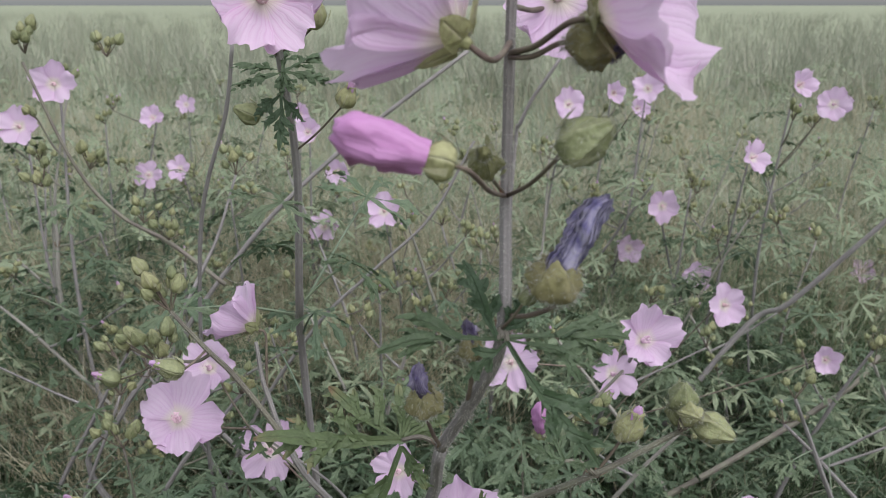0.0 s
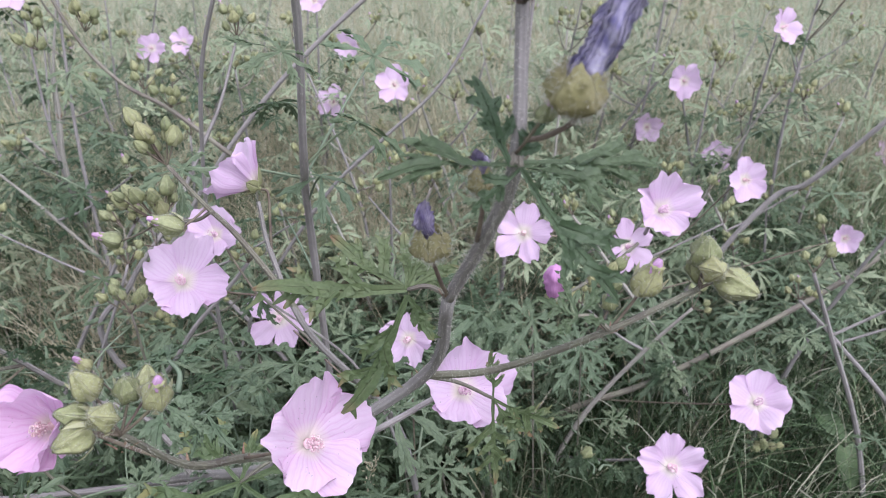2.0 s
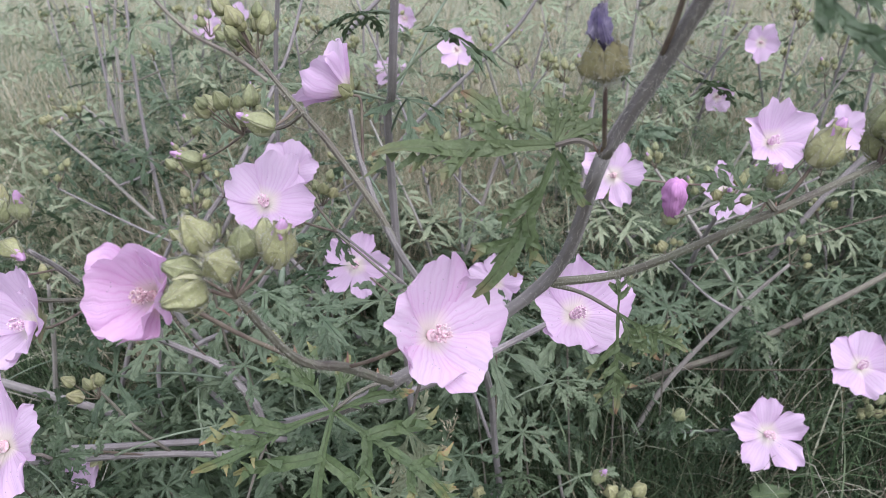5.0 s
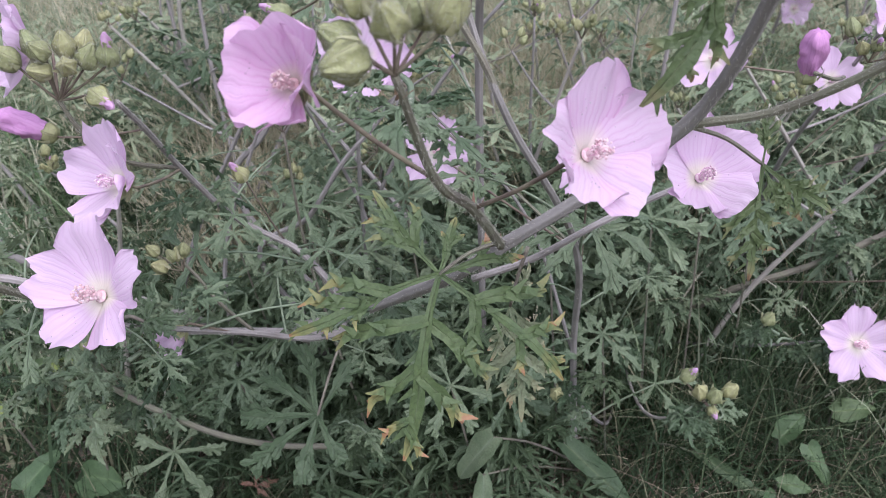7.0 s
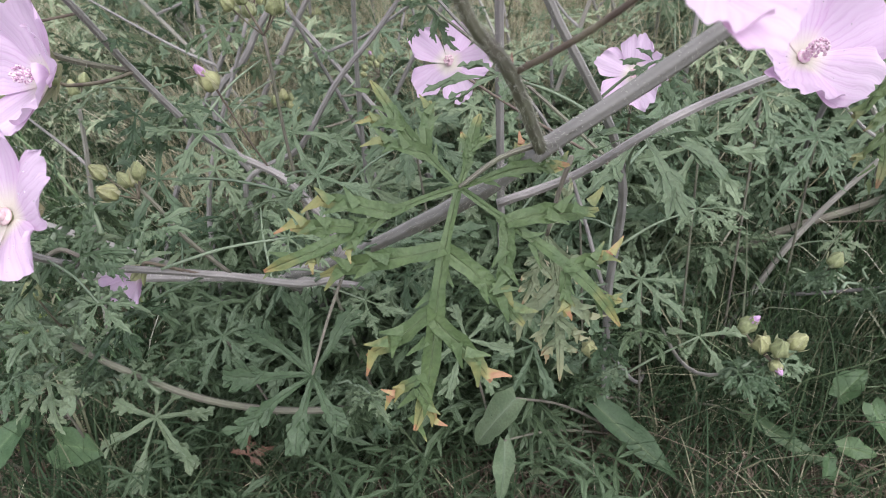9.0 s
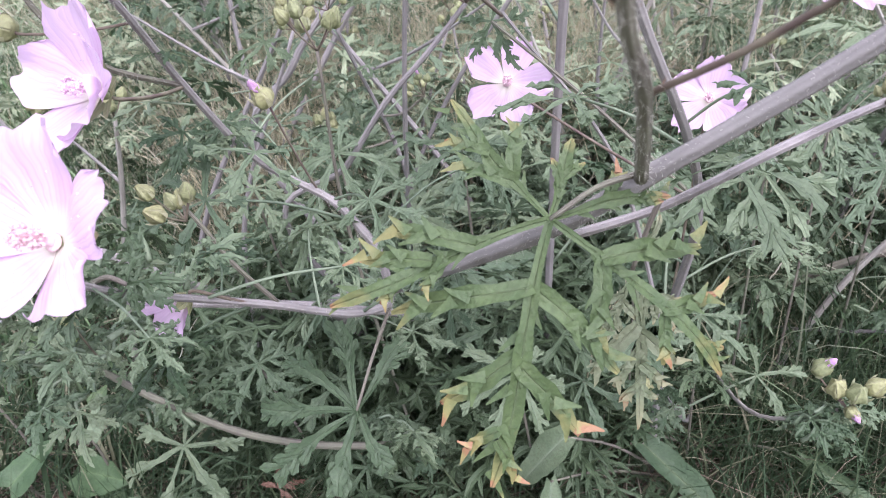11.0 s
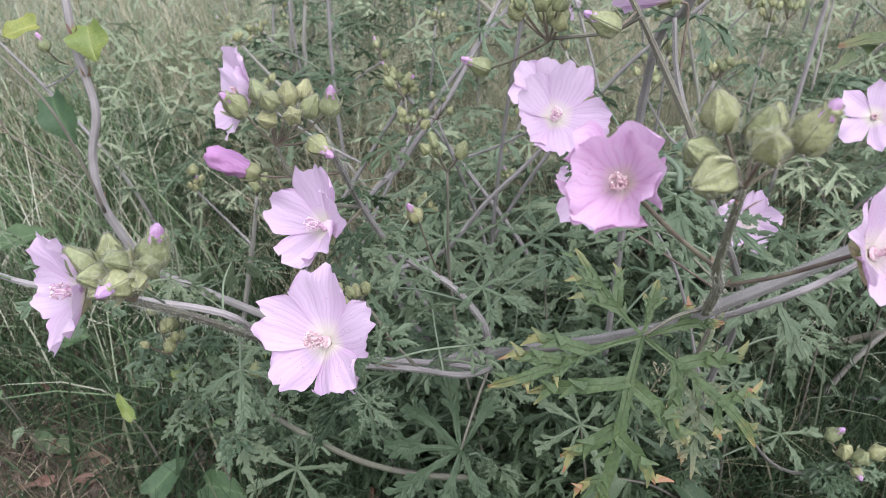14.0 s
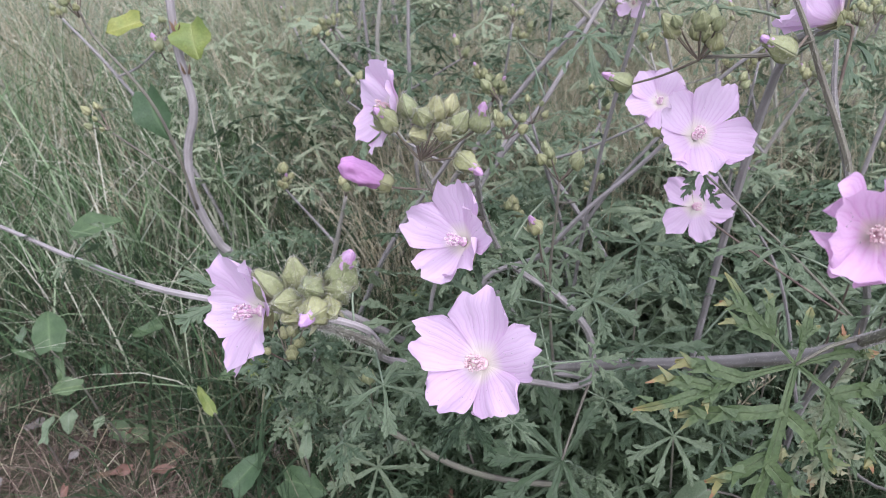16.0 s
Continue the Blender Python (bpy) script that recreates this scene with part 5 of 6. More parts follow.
add_furled(tall_mallow, (0.0640, 0.4500, 0.4930), (-0.02, -0.25, 0.95), 0.0235, 0.0064, 5)
random_cluster(tall_mallow, (0.0930, 0.4500, 0.5020), (0.0, -0.3, 0.9), 4, random, 0.012, 0.8, 0.2)
add_flower(tall_mallow, (0.0630, 0.6600, 0.4450), (-0.2, -0.85, 0.4), 0.028, 12, 8, 10, 53, 0.8, stalk=(0.18, 0.70, 0.42), fine=False)
add_flower(tall_mallow, (0.1620, 0.6800, 0.4230), (0.2, -0.85, 0.4), 0.026, 12, 8, 30, 54, 0.75, stalk=(0.18, 0.70, 0.42), fine=False)
add_flower(tall_mallow, (0.3260, 0.8500, 0.4270), (0.2, -0.9, 0.3), 0.026, 20, 8, 30, 55, 0.9, stalk=(0.195, 0.88, 0.25), fine=False)
add_flower(tall_mallow, (0.5080, 0.9500, 0.3100), (-0.2, -0.9, 0.3), 0.022, 35, 8, 30, 56, 0.9, stalk=(0.195, 0.88, 0.25), fine=False)
add_stem(tall_mallow, [(0.2000, 1.0000, -0.0100), (0.4040, 1.0000, 0.3180), (0.4610, 0.9700, 0.3840), (0.5390, 0.9200, 0.5090), (0.6010, 0.9000, 0.5900)], 0.0042, 0.0024, STEM, 0, 57)

# ---- the slim stem with the flower high up ----
slim_mallow = thing("mallow_plant", (-0.12, 0.72, 0.0), "slim upright mallow stem with a pink flower on top", "wildflower")
leafy(slim_mallow, add_stem(slim_mallow, [(-0.1200, 0.7200, -0.0100), (-0.1170, 0.6000, 0.4680), (-0.1020, 0.5200, 0.5560), (-0.0890, 0.4700, 0.6640), (-0.0890, 0.4400, 0.7300), (-0.0880, 0.4300, 0.7510)], 0.0034, 0.0018, STEM, 260, 61), 9, FAR, 0.05, 0.55, 0.9)
add_flower(slim_mallow, (-0.0830, 0.3750, 0.7630), (0.30, -0.92, 0.12), 0.029, 30, 10, 20, 61, 1.05, deep=True, stalk=(-0.0910, 0.4400, 0.7330))
add_bud(slim_mallow, (-0.0640, 0.4000, 0.7510), (0.1, -0.2, 0.95), 1.0, 0, 21, (-0.0880, 0.4400, 0.7360))
add_bud(slim_mallow, (-0.0550, 0.4400, 0.7080), (0.4, -0.3, 0.8), 0.9, 1, 22, (-0.0890, 0.4650, 0.6760))
add_bud(slim_mallow, (-0.1020, 0.4300, 0.7020), (-0.7, -0.3, 0.35), 0.9, 0, 23, (-0.0910, 0.4500, 0.7140))
own_leaf(slim_mallow, (-0.0850, 0.4250, 0.7260), (0.05, -0.45, 0.9), 100, None, 0.036, 7, 330, 1.1, 3, 4, LEAF, 62)
own_leaf(slim_mallow, (-0.0870, 0.4250, 0.7140), (0.1, -0.8, 0.5), -95, None, 0.032, 3, 90, 1.1, 3, 4, LEAF, 63)
add_stem(slim_mallow, [(-0.2450, 0.7600, 0.0000), (-0.2350, 0.6900, 0.3200), (-0.2010, 0.6200, 0.5720), (-0.1600, 0.5800, 0.6840), (-0.1460, 0.5600, 0.7340)], 0.0020, 0.0014, STEM, 0, 64)

# ---- basal leaves and low things ----
own_leaf(mallow, (-0.2306, 0.4705, 0.2284), (0.05, -0.62, 0.78), -90, (-0.2155, 0.5157, 0.2751), 0.058, 7, 310, 1.2, 3, 1.5, LEAF, 41, "large grey-green basal leaf", rays=((-52, 0.062), (-92, 0.060), (-128, 0.058), (-165, 0.058), (-10, 0.050), (30, 0.040), (150, 0.052)), wedge=True)
add_stem(mallow, [(-0.2240, 0.5200, 0.1530), (-0.2720, 0.5000, 0.1680), (-0.3150, 0.4800, 0.1950), (-0.3600, 0.4700, 0.2280), (-0.3890, 0.4700, 0.2470)], 0.0028, 0.0022, STEM_DARK, 0, 71)
add_stem(mallow, [(-0.2560, 0.4400, 0.3260), (-0.2700, 0.4300, 0.3530), (-0.2800, 0.4270, 0.3740), (-0.2884, 0.4271, 0.3861)], 0.0013, 0.0009, STEM_DARK, 0, 73)
random_cluster(mallow, (-0.2884, 0.4271, 0.3781), (-0.3, -0.3, 0.85), 4, random, 0.010, 0.75, 0.0)
add_flower(mallow, (-0.2820, 0.4000, 0.3530), (-0.65, -0.2, -0.55), 0.019, 55, 10, 15, 71, 0.6, stalk=(-0.2560, 0.4400, 0.3240), label="half-faded pale flower")
own_leaf(mallow, (-0.2780, 0.3550, 0.3900), (0.0, -0.7, 0.7), 90, (-0.2920, 0.3550, 0.3900), 0.026, 5, 300, 1.0, 2, 4, LEAF, 44)
add_bud(second_mallow, (-0.2626, 0.4825, 0.4165), (-0.3, -0.4, 0.8), 0.85, 1, 31, (-0.2526, 0.5325, 0.3325))
random_cluster(second_mallow, (-0.2541, 0.5475, 0.4235), (0, -0.3, 0.9), 4, random, 0.014, 0.8, 0.0)
add_stem(second_mallow, [(-0.2200, 0.6200, 0.0200), (-0.2541, 0.5775, 0.2835), (-0.2541, 0.5475, 0.4235)], 0.0014, 0.0010, STEM_DARK, 0, 75)
leaf_tuft(right_mallow, (0.0580, 0.5250, 0.1870), 10, 0.022, 1)
leaf_tuft(right_mallow, (-0.0370, 0.5800, 0.1510), 8, 0.02, 2)
leaf_tuft(right_mallow, (0.2050, 0.6850, 0.1600), 8, 0.022, 21)
leaf_tuft(right_mallow, (0.1500, 0.7600, 0.1150), 7, 0.022, 22)
leaf_tuft(right_mallow, (0.1350, 0.6300, 0.2050), 6, 0.014, 23)
leaf_tuft(right_mallow, (0.2600, 0.7800, 0.2150), 9, 0.030, 24)
leaf_tuft(left_mallow, (-0.4030, 0.4300, 0.2930), 16, 0.035, 3)
leaf_tuft(left_mallow, (-0.4270, 0.4200, 0.3170), 8, 0.02, 4)
add_bud(left_mallow, (-0.3670, 0.4300, 0.3140), (0, -0.3, 0.9), 0.8, 0, 41, (-0.3720, 0.4500, 0.2720))
leaf_tuft(mallow, (-0.2850, 0.3700, 0.3750), 8, 0.018, 5)
leaf_tuft(mallow, (-0.2890, 0.5000, 0.3920), 8, 0.025, 6)
leaf_tuft(mallow, (-0.4930, 0.5500, 0.3420), 7, 0.03, 7)
leaf_tuft(second_mallow, (0.0650, 0.5000, 0.5510), 6, 0.02, 8)
leaf_tuft(mallow, (-0.1180, 0.3000, 0.5230), 5, 0.012, 9)
leaf_tuft(mallow, (-0.3890, 0.4700, 0.2470), 14, 0.03, 11)
leaf_tuft(mallow, (-0.3480, 0.4700, 0.2230), 8, 0.025, 12)
leaf_tuft(mallow, (-0.2240, 0.5200, 0.1530), 8, 0.02, 13)

# ---- large open leaves in the middle of the stand ----
for k, (hub, size) in enumerate((((-0.185, 0.640, 0.330), 0.050), ((-0.060, 0.640, 0.300), 0.052), ((0.030, 0.660, 0.305), 0.055), ((0.135, 0.720, 0.285), 0.052), ((-0.090, 0.600, 0.155), 0.048), ((-0.330, 0.560, 0.185), 0.046), ((-0.140, 0.560, 0.190), 0.048), ((0.080, 0.700, 0.330), 0.050), ((-0.270, 0.620, 0.330), 0.046), ((-0.345, 0.640, 0.290), 0.044), ((0.225, 0.800, 0.270), 0.050), ((-0.010, 0.610, 0.215), 0.046))):
    base = (hub[0] + 0.02, hub[1] + 0.05, 0.02)
    own_leaf(second_mallow, hub, (0.25 * math.sin(2.3 * k), -0.62, 0.72), -90 + 40 * math.sin(1.7 * k), base, size, 7, 290, 1.05, 2, 2.5, LEAF_GREY, 120 + k, wedge=k % 2 == 0)

# ---- the pale bent stem at the edge of the grass ----
pale_plant = thing("bindweed_stem", (-0.40, 0.80, 0.0), "thick bent grey stem with yellow-green oval leaves", "wild plant")
add_stem(pale_plant, [(-0.5750, 0.6320, 0.2780), (-0.5820, 0.6260, 0.2930), (-0.5920, 0.6150, 0.3430), (-0.5940, 0.6200, 0.3860), (-0.5840, 0.6250, 0.4280), (-0.5930, 0.6300, 0.4760), (-0.5960, 0.6350, 0.5180), (-0.5940, 0.6400, 0.5580)], 0.0044, 0.0034, STEM, 0, 81)
leafy(pale_plant, add_stem(pale_plant, [(-0.4000, 0.8000, -0.0100), (-0.4050, 0.7200, 0.1200), (-0.5750, 0.6450, 0.2540), (-0.5750, 0.6320, 0.2790)], 0.0048, 0.0044, STEM, 0, 84), 10, FAR, 0.1, 0.95, 0.8)
add_stem(pale_plant, [(-0.5890, 0.6120, 0.3330), (-0.5870, 0.5900, 0.4040), (-0.5950, 0.5750, 0.4540), (-0.6270, 0.5700, 0.4990), (-0.6330, 0.5650, 0.5220)], 0.0015, 0.0009, STEM_DARK, 0, 82)
broad_leaf(pale_plant, (-0.6180, 0.6200, 0.5020), (0.1, -0.6, 0.75), 205, 0.030, 0.014, BROAD_YELLOW, 1)
broad_leaf(pale_plant, (-0.5770, 0.6300, 0.5000), (0.1, -0.8, 0.55), -80, 0.030, 0.020, BROAD_YELLOW, 2)
broad_leaf(pale_plant, (-0.6510, 0.6600, 0.4250), (0.1, -0.8, 0.55), -70, 0.045, 0.020, BROAD, 3)
add_bud(pale_plant, (-0.5573, 0.5453, 0.5023), (-0.1, -0.3, 0.9), 0.75, 1, 33, (-0.5970, 0.6200, 0.4690))
random_cluster(pale_plant, (-0.6340, 0.5650, 0.5170), (-0.2, -0.3, 0.9), 4, random, 0.012, 0.7, 0.0)
random_cluster(pale_plant, (-0.6360, 0.5750, 0.4210), (-0.3, -0.3, 0.8), 4, random, 0.011, 0.6, 0.0)
add_stem(pale_plant, [(-0.5980, 0.6000, 0.3720), (-0.6170, 0.5850, 0.3980), (-0.6340, 0.5750, 0.4180)], 0.0010, 0.0008, STEM_DARK, 0, 83)
add_bracts(pale_plant, (-0.5890, 0.6250, 0.4940), 20, 1.6)
add_bracts(pale_plant, (-0.5850, 0.6250, 0.4580), 21, 1.6)
add_bracts(pale_plant, (-0.5980, 0.6250, 0.3380), 22, 1.6)

grey_stem = thing("mallow_plant", (-0.471, 1.092, 0.0), "tall bare pale grey stem with one side shoot", "wildflower")
add_stem(grey_stem, [(-0.4711, 1.0917, -0.0100), (-0.4980, 1.0620, 0.1400), (-0.5330, 1.0420, 0.2930), (-0.5380, 1.0320, 0.3770), (-0.5311, 1.0317, 0.4415), (-0.5280, 1.0320, 0.4870), (-0.5200, 1.0320, 0.5340), (-0.4930, 1.0520, 0.6650)], 0.0040, 0.0014, STEM_PALE, 0, 91)
add_stem(grey_stem, [(-0.5311, 1.0317, 0.4415), (-0.5191, 1.0277, 0.4455), (-0.5011, 1.0217, 0.4485), (-0.4750, 1.0320, 0.4580)], 0.0018, 0.0012, STEM_DARK, 0, 92)
add_bracts(grey_stem, (-0.5311, 1.0317, 0.4415), 24, 1.2)
random_cluster(grey_stem, (-0.4930, 1.0520, 0.6650), (0.1, -0.2, 0.9), 5, FAR, 0.013, 0.85, 0.1)
leafy(second_mallow, add_stem(second_mallow, [(-0.1600, 0.7400, 0.0000), (-0.3530, 0.7000, 0.2780), (-0.3230, 0.7000, 0.3670), (-0.2820, 0.7200, 0.4270), (-0.2430, 0.7500, 0.5050), (-0.2270, 0.7600, 0.5390), (-0.2100, 0.7800, 0.5960)], 0.0034, 0.0012, STEM, 0, 93), 6, FAR, 0.1, 0.6, 0.8)
add_stem(second_mallow, [(-0.1600, 0.7000, 0.0000), (-0.3190, 0.6400, 0.2470), (-0.2680, 0.6300, 0.3150), (-0.2330, 0.6200, 0.3680), (-0.2030, 0.6200, 0.4020), (-0.1780, 0.6200, 0.4330)], 0.0026, 0.0016, STEM, 0, 94)
random_cluster(second_mallow, (-0.2100, 0.7800, 0.5960), (0.1, -0.2, 0.9), 5, FAR, 0.013, 0.85, 0.1)
random_cluster(second_mallow, (-0.1780, 0.6200, 0.4330), (0.3, -0.2, 0.9), 4, FAR, 0.012, 0.8, 0.1)
random_cluster(far_left, (-0.5770, 1.1300, 0.5390), (0.1, -0.2, 0.9), 5, FAR, 0.014, 0.9, 0.05)

# ---- broad leaves low on the ground ----
ground_herb = thing("ground_herb", (-0.52, 0.62, 0.0), "low herb with bright green oval leaves", "wild plant")
broad_leaf(ground_herb, (-0.5470, 0.6000, -0.0060), (-0.36, -0.55, 0.8), 30, 0.055, 0.022, BROAD, 10, (-0.527, 0.630, 0.0))
broad_leaf(ground_herb, (-0.5950, 0.5800, -0.0130), (0.14, -0.55, 0.8), 60, 0.05, 0.02, BROAD_YELLOW, 11, (-0.575, 0.610, 0.0))
broad_leaf(ground_herb, (-0.5710, 0.5700, -0.0250), (-0.07, -0.55, 0.8), -20, 0.05, 0.02, BROAD, 12, (-0.551, 0.600, 0.0))
broad_leaf(ground_herb, (-0.5090, 0.5600, 0.0550), (-0.29, -0.55, 0.8), 20, 0.05, 0.021, BROAD, 13, (-0.489, 0.590, 0.0))
broad_leaf(ground_herb, (-0.8160, 0.6300, 0.1190), (0.21, -0.55, 0.8), 100, 0.055, 0.024, BROAD, 14, (-0.796, 0.660, 0.0))
broad_leaf(ground_herb, (-0.5530, 0.5300, 0.0630), (0.00, -0.55, 0.8), 60, 0.045, 0.018, BROAD, 15, (-0.533, 0.560, 0.0))
broad_leaf(ground_herb, (-0.7650, 0.5500, -0.0110), (-0.21, -0.55, 0.8), 10, 0.04, 0.016, BROAD_YELLOW, 16, (-0.745, 0.580, 0.0))
broad_leaf(ground_herb, (-0.6740, 0.6000, -0.0050), (0.29, -0.55, 0.8), 30, 0.06, 0.014, BROAD, 17, (-0.654, 0.630, 0.0))
broad_leaf(ground_herb, (-0.9250, 0.6600, 0.0080), (0.07, -0.55, 0.8), 120, 0.06, 0.02, BROAD, 18, (-0.905, 0.690, 0.0))
broad_leaf(ground_herb, (-0.6670, 0.6600, 0.0120), (-0.14, -0.55, 0.8), 10, 0.05, 0.016, BROAD, 19, (-0.647, 0.690, 0.0))
broad_leaf(ground_herb, (-0.8930, 0.8000, 0.1660), (-0.36, -0.55, 0.8), 60, 0.06, 0.026, BROAD, 20, (-0.873, 0.830, 0.0))
broad_leaf(ground_herb, (-0.7530, 0.6200, 0.0220), (0.14, -0.55, 0.8), -10, 0.05, 0.015, BROAD, 21, (-0.733, 0.650, 0.0))
weeds = random.Random(88)
for k in range(34):
    wx, wy = weeds.uniform(-1.0, -0.40), weeds.uniform(0.54, 0.86)
    wz = weeds.uniform(0.02, 0.11)
    broad_leaf(ground_herb, (wx, wy, wz), (weeds.uniform(-0.5, 0.5), -0.5, 0.8), weeds.uniform(0, 360), weeds.uniform(0.018, 0.044), weeds.uniform(0.005, 0.012), (BROAD, BROAD, LEAF_GREY, BROAD_YELLOW)[k % 4], 200 + k, (wx + weeds.uniform(-0.02, 0.02), wy + 0.02, 0.0))
dock_plant = thing("dock_plant", (0.02, 0.70, 0.0), "dock with long dull green leaves and a pale midrib", "wild plant")
broad_leaf(dock_plant, (-0.0370, 0.6170, 0.0790), (0.15, -0.6, 0.75), 0, 0.1, 0.0140, DOCK, 31, (0.02, 0.70, 0.0), (0.0300, 0.5700, 0.0430))
broad_leaf(dock_plant, (0.0951, 0.6300, 0.0620), (0.1, -0.6, 0.75), 0, 0.1, 0.0070, DOCK, 32, (0.02, 0.70, 0.0), (0.1747, 0.5700, 0.0440))
broad_leaf(dock_plant, (-0.1030, 0.5600, 0.1340), (-0.5, -0.6, 0.6), -110, 0.060, 0.016, LEAF_GREY, 33, (0.0, 0.66, 0.0))
broad_leaf(dock_plant, (-0.1120, 0.5500, 0.0980), (0.3, -0.8, 0.4), -95, 0.055, 0.010, LEAF_GREY, 36, (0.0, 0.66, 0.0))
right_herb = thing("ground_herb", (0.20, 0.66, 0.0), "low herb with rounded green leaves in the shade", "wild plant")
broad_leaf(right_herb, (0.1720, 0.6400, 0.0770), (-0.36, -0.55, 0.8), 70, 0.035, 0.014, BROAD, 40, (0.182, 0.670, 0.0))
broad_leaf(right_herb, (0.1950, 0.6300, 0.0810), (0.14, -0.55, 0.8), -80, 0.039, 0.012, BROAD, 41, (0.205, 0.660, 0.0))
broad_leaf(right_herb, (0.1640, 0.6000, 0.0590), (-0.07, -0.55, 0.8), 0, 0.031, 0.010, BROAD, 42, (0.174, 0.630, 0.0))
broad_leaf(right_herb, (0.2340, 0.6800, 0.0810), (-0.29, -0.55, 0.8), 30, 0.039, 0.014, BROAD, 43, (0.244, 0.710, 0.0))
broad_leaf(right_herb, (0.1470, 0.5700, 0.0540), (0.21, -0.55, 0.8), 60, 0.023, 0.008, BROAD, 44, (0.157, 0.600, 0.0))
broad_leaf(right_herb, (0.4450, 0.8000, 0.1420), (0.00, -0.55, 0.8), -40, 0.047, 0.014, BROAD, 45, (0.455, 0.830, 0.0))
broad_leaf(right_herb, (0.4580, 0.7500, 0.1320), (-0.21, -0.55, 0.8), -70, 0.047, 0.017, BROAD, 46, (0.468, 0.780, 0.0))
broad_leaf(right_herb, (0.4940, 0.9000, 0.1770), (0.29, -0.55, 0.8), 40, 0.039, 0.017, BROAD, 47, (0.504, 0.930, 0.0))
dead_leaves = thing("dead_leaf", (-0.30, 0.60, 0.0), "curled rust-brown dead leaf on the ground", "leaf")
own_leaf(dead_leaves, (-0.3330, 0.5600, 0.0550), (0.2, -0.3, 0.9), 40, None, 0.026, 4, 200, 1.8, 1, 12.0, RUST, 51)
brown_leaf = thing("dead_leaf", (-0.17, 0.62, 0.0), "curled orange-brown dead leaf hanging low", "leaf")
own_leaf(brown_leaf, (-0.1980, 0.5900, 0.0260), (0.2, -0.7, 0.5), -60, None, 0.034, 3, 120, 1.3, 2, 9.0, RUST, 52)
litter = random.Random(63)
for k in range(26):
    lx, ly = litter.uniform(-0.95, -0.36), litter.uniform(0.50, 0.80)
    curl_leaf = thing("dead_leaf", (lx, ly, 0.0), "small curled brown dead leaf on the thatch", "leaf", "dead leaves on the ground")
    broad_leaf(curl_leaf, (lx, ly, litter.uniform(0.012, 0.030)), (litter.uniform(-0.6, 0.6), -0.3, 0.8), litter.uniform(0, 360), litter.uniform(0.018, 0.042), litter.uniform(0.004, 0.009), (RUST, GREY_DEAD, RUST)[k % 3], 60 + k)
for k in range(14):
    grass_panicle((litter.uniform(-1.45, -0.72), litter.uniform(0.95, 1.6), litter.uniform(0.24, 0.42)), 20 + k)
grass_panicle((-0.0680, 0.5740, 0.2570), 0)
grass_panicle((-1.0420, 1.0000, 0.3080), 1)
grass_panicle((-1.0640, 1.1000, 0.2290), 2)
grass_panicle((-1.0780, 0.9500, 0.2170), 3)
grass_panicle((-0.8870, 1.2000, 0.3340), 4)
grass_panicle((-0.7420, 1.1000, 0.2630), 5)
grass_panicle((-1.4590, 1.5000, 0.2280), 6)
grass_panicle((-0.8920, 0.9000, 0.1940), 7)
grass_panicle((-0.8570, 1.0000, 0.2480), 8)
grass_panicle((-0.7710, 1.3000, 0.3160), 9)
grass_panicle((-0.9120, 1.6000, 0.3150), 10)
grass_panicle((-0.3040, 1.5000, 0.3520), 11)
grass_panicle((0.8310, 1.8000, 0.1740), 12)
grass_panicle((0.7430, 2.2000, 0.3940), 13)

# ---- flowers of the plants farther back ----
far_mallow((0.5130, 1.1500, 0.6490), 2, 0)
far_mallow((0.4460, 1.1200, 0.5490), 1, 1)
far_mallow((0.3600, 1.2500, 0.4450), 1, 2)
far_mallow((0.3470, 1.4000, 0.3250), 1, 3)
far_mallow((0.3610, 1.4000, 0.6190), 1, 4)
far_mallow((0.3210, 1.5000, 0.6010), 2, 5)
far_mallow((0.2210, 1.4000, 0.5920), 1, 6)
far_mallow((-0.0930, 1.2000, 0.4480), 1, 7)
far_mallow((-0.2040, 1.3000, 0.3950), 1, 8)
far_mallow((-0.5520, 1.5000, 0.5540), 1, 9)
far_mallow((-0.4640, 0.9500, 0.6700), 1, 10)
far_mallow((-0.5670, 1.0500, 0.6040), 1, 11)
far_mallow((-0.2730, 1.5000, 0.5590), 1, 12)
far_mallow((-0.5100, 1.5000, 0.4550), 1, 13)
far_mallow((0.4480, 1.3000, 0.3040), 1, 14)
far_mallow((-0.2020, 1.5000, 0.4500), 1, 15)
far_mallow((0.8480, 1.5000, 0.2460), 1, 16)
far_mallow((-0.7140, 2.2000, 0.4960), 1, 17)
far_mallow((0.4060, 1.0000, 0.2310), 0, 18)
far_mallow((-0.5720, 1.5000, 0.4440), 1, 19)
far_mallow((-0.2240, 1.3000, 0.5580), 1, 20)

# ---- more mallow stems without flowers of note fill the stand ----
stand = random.Random(5)


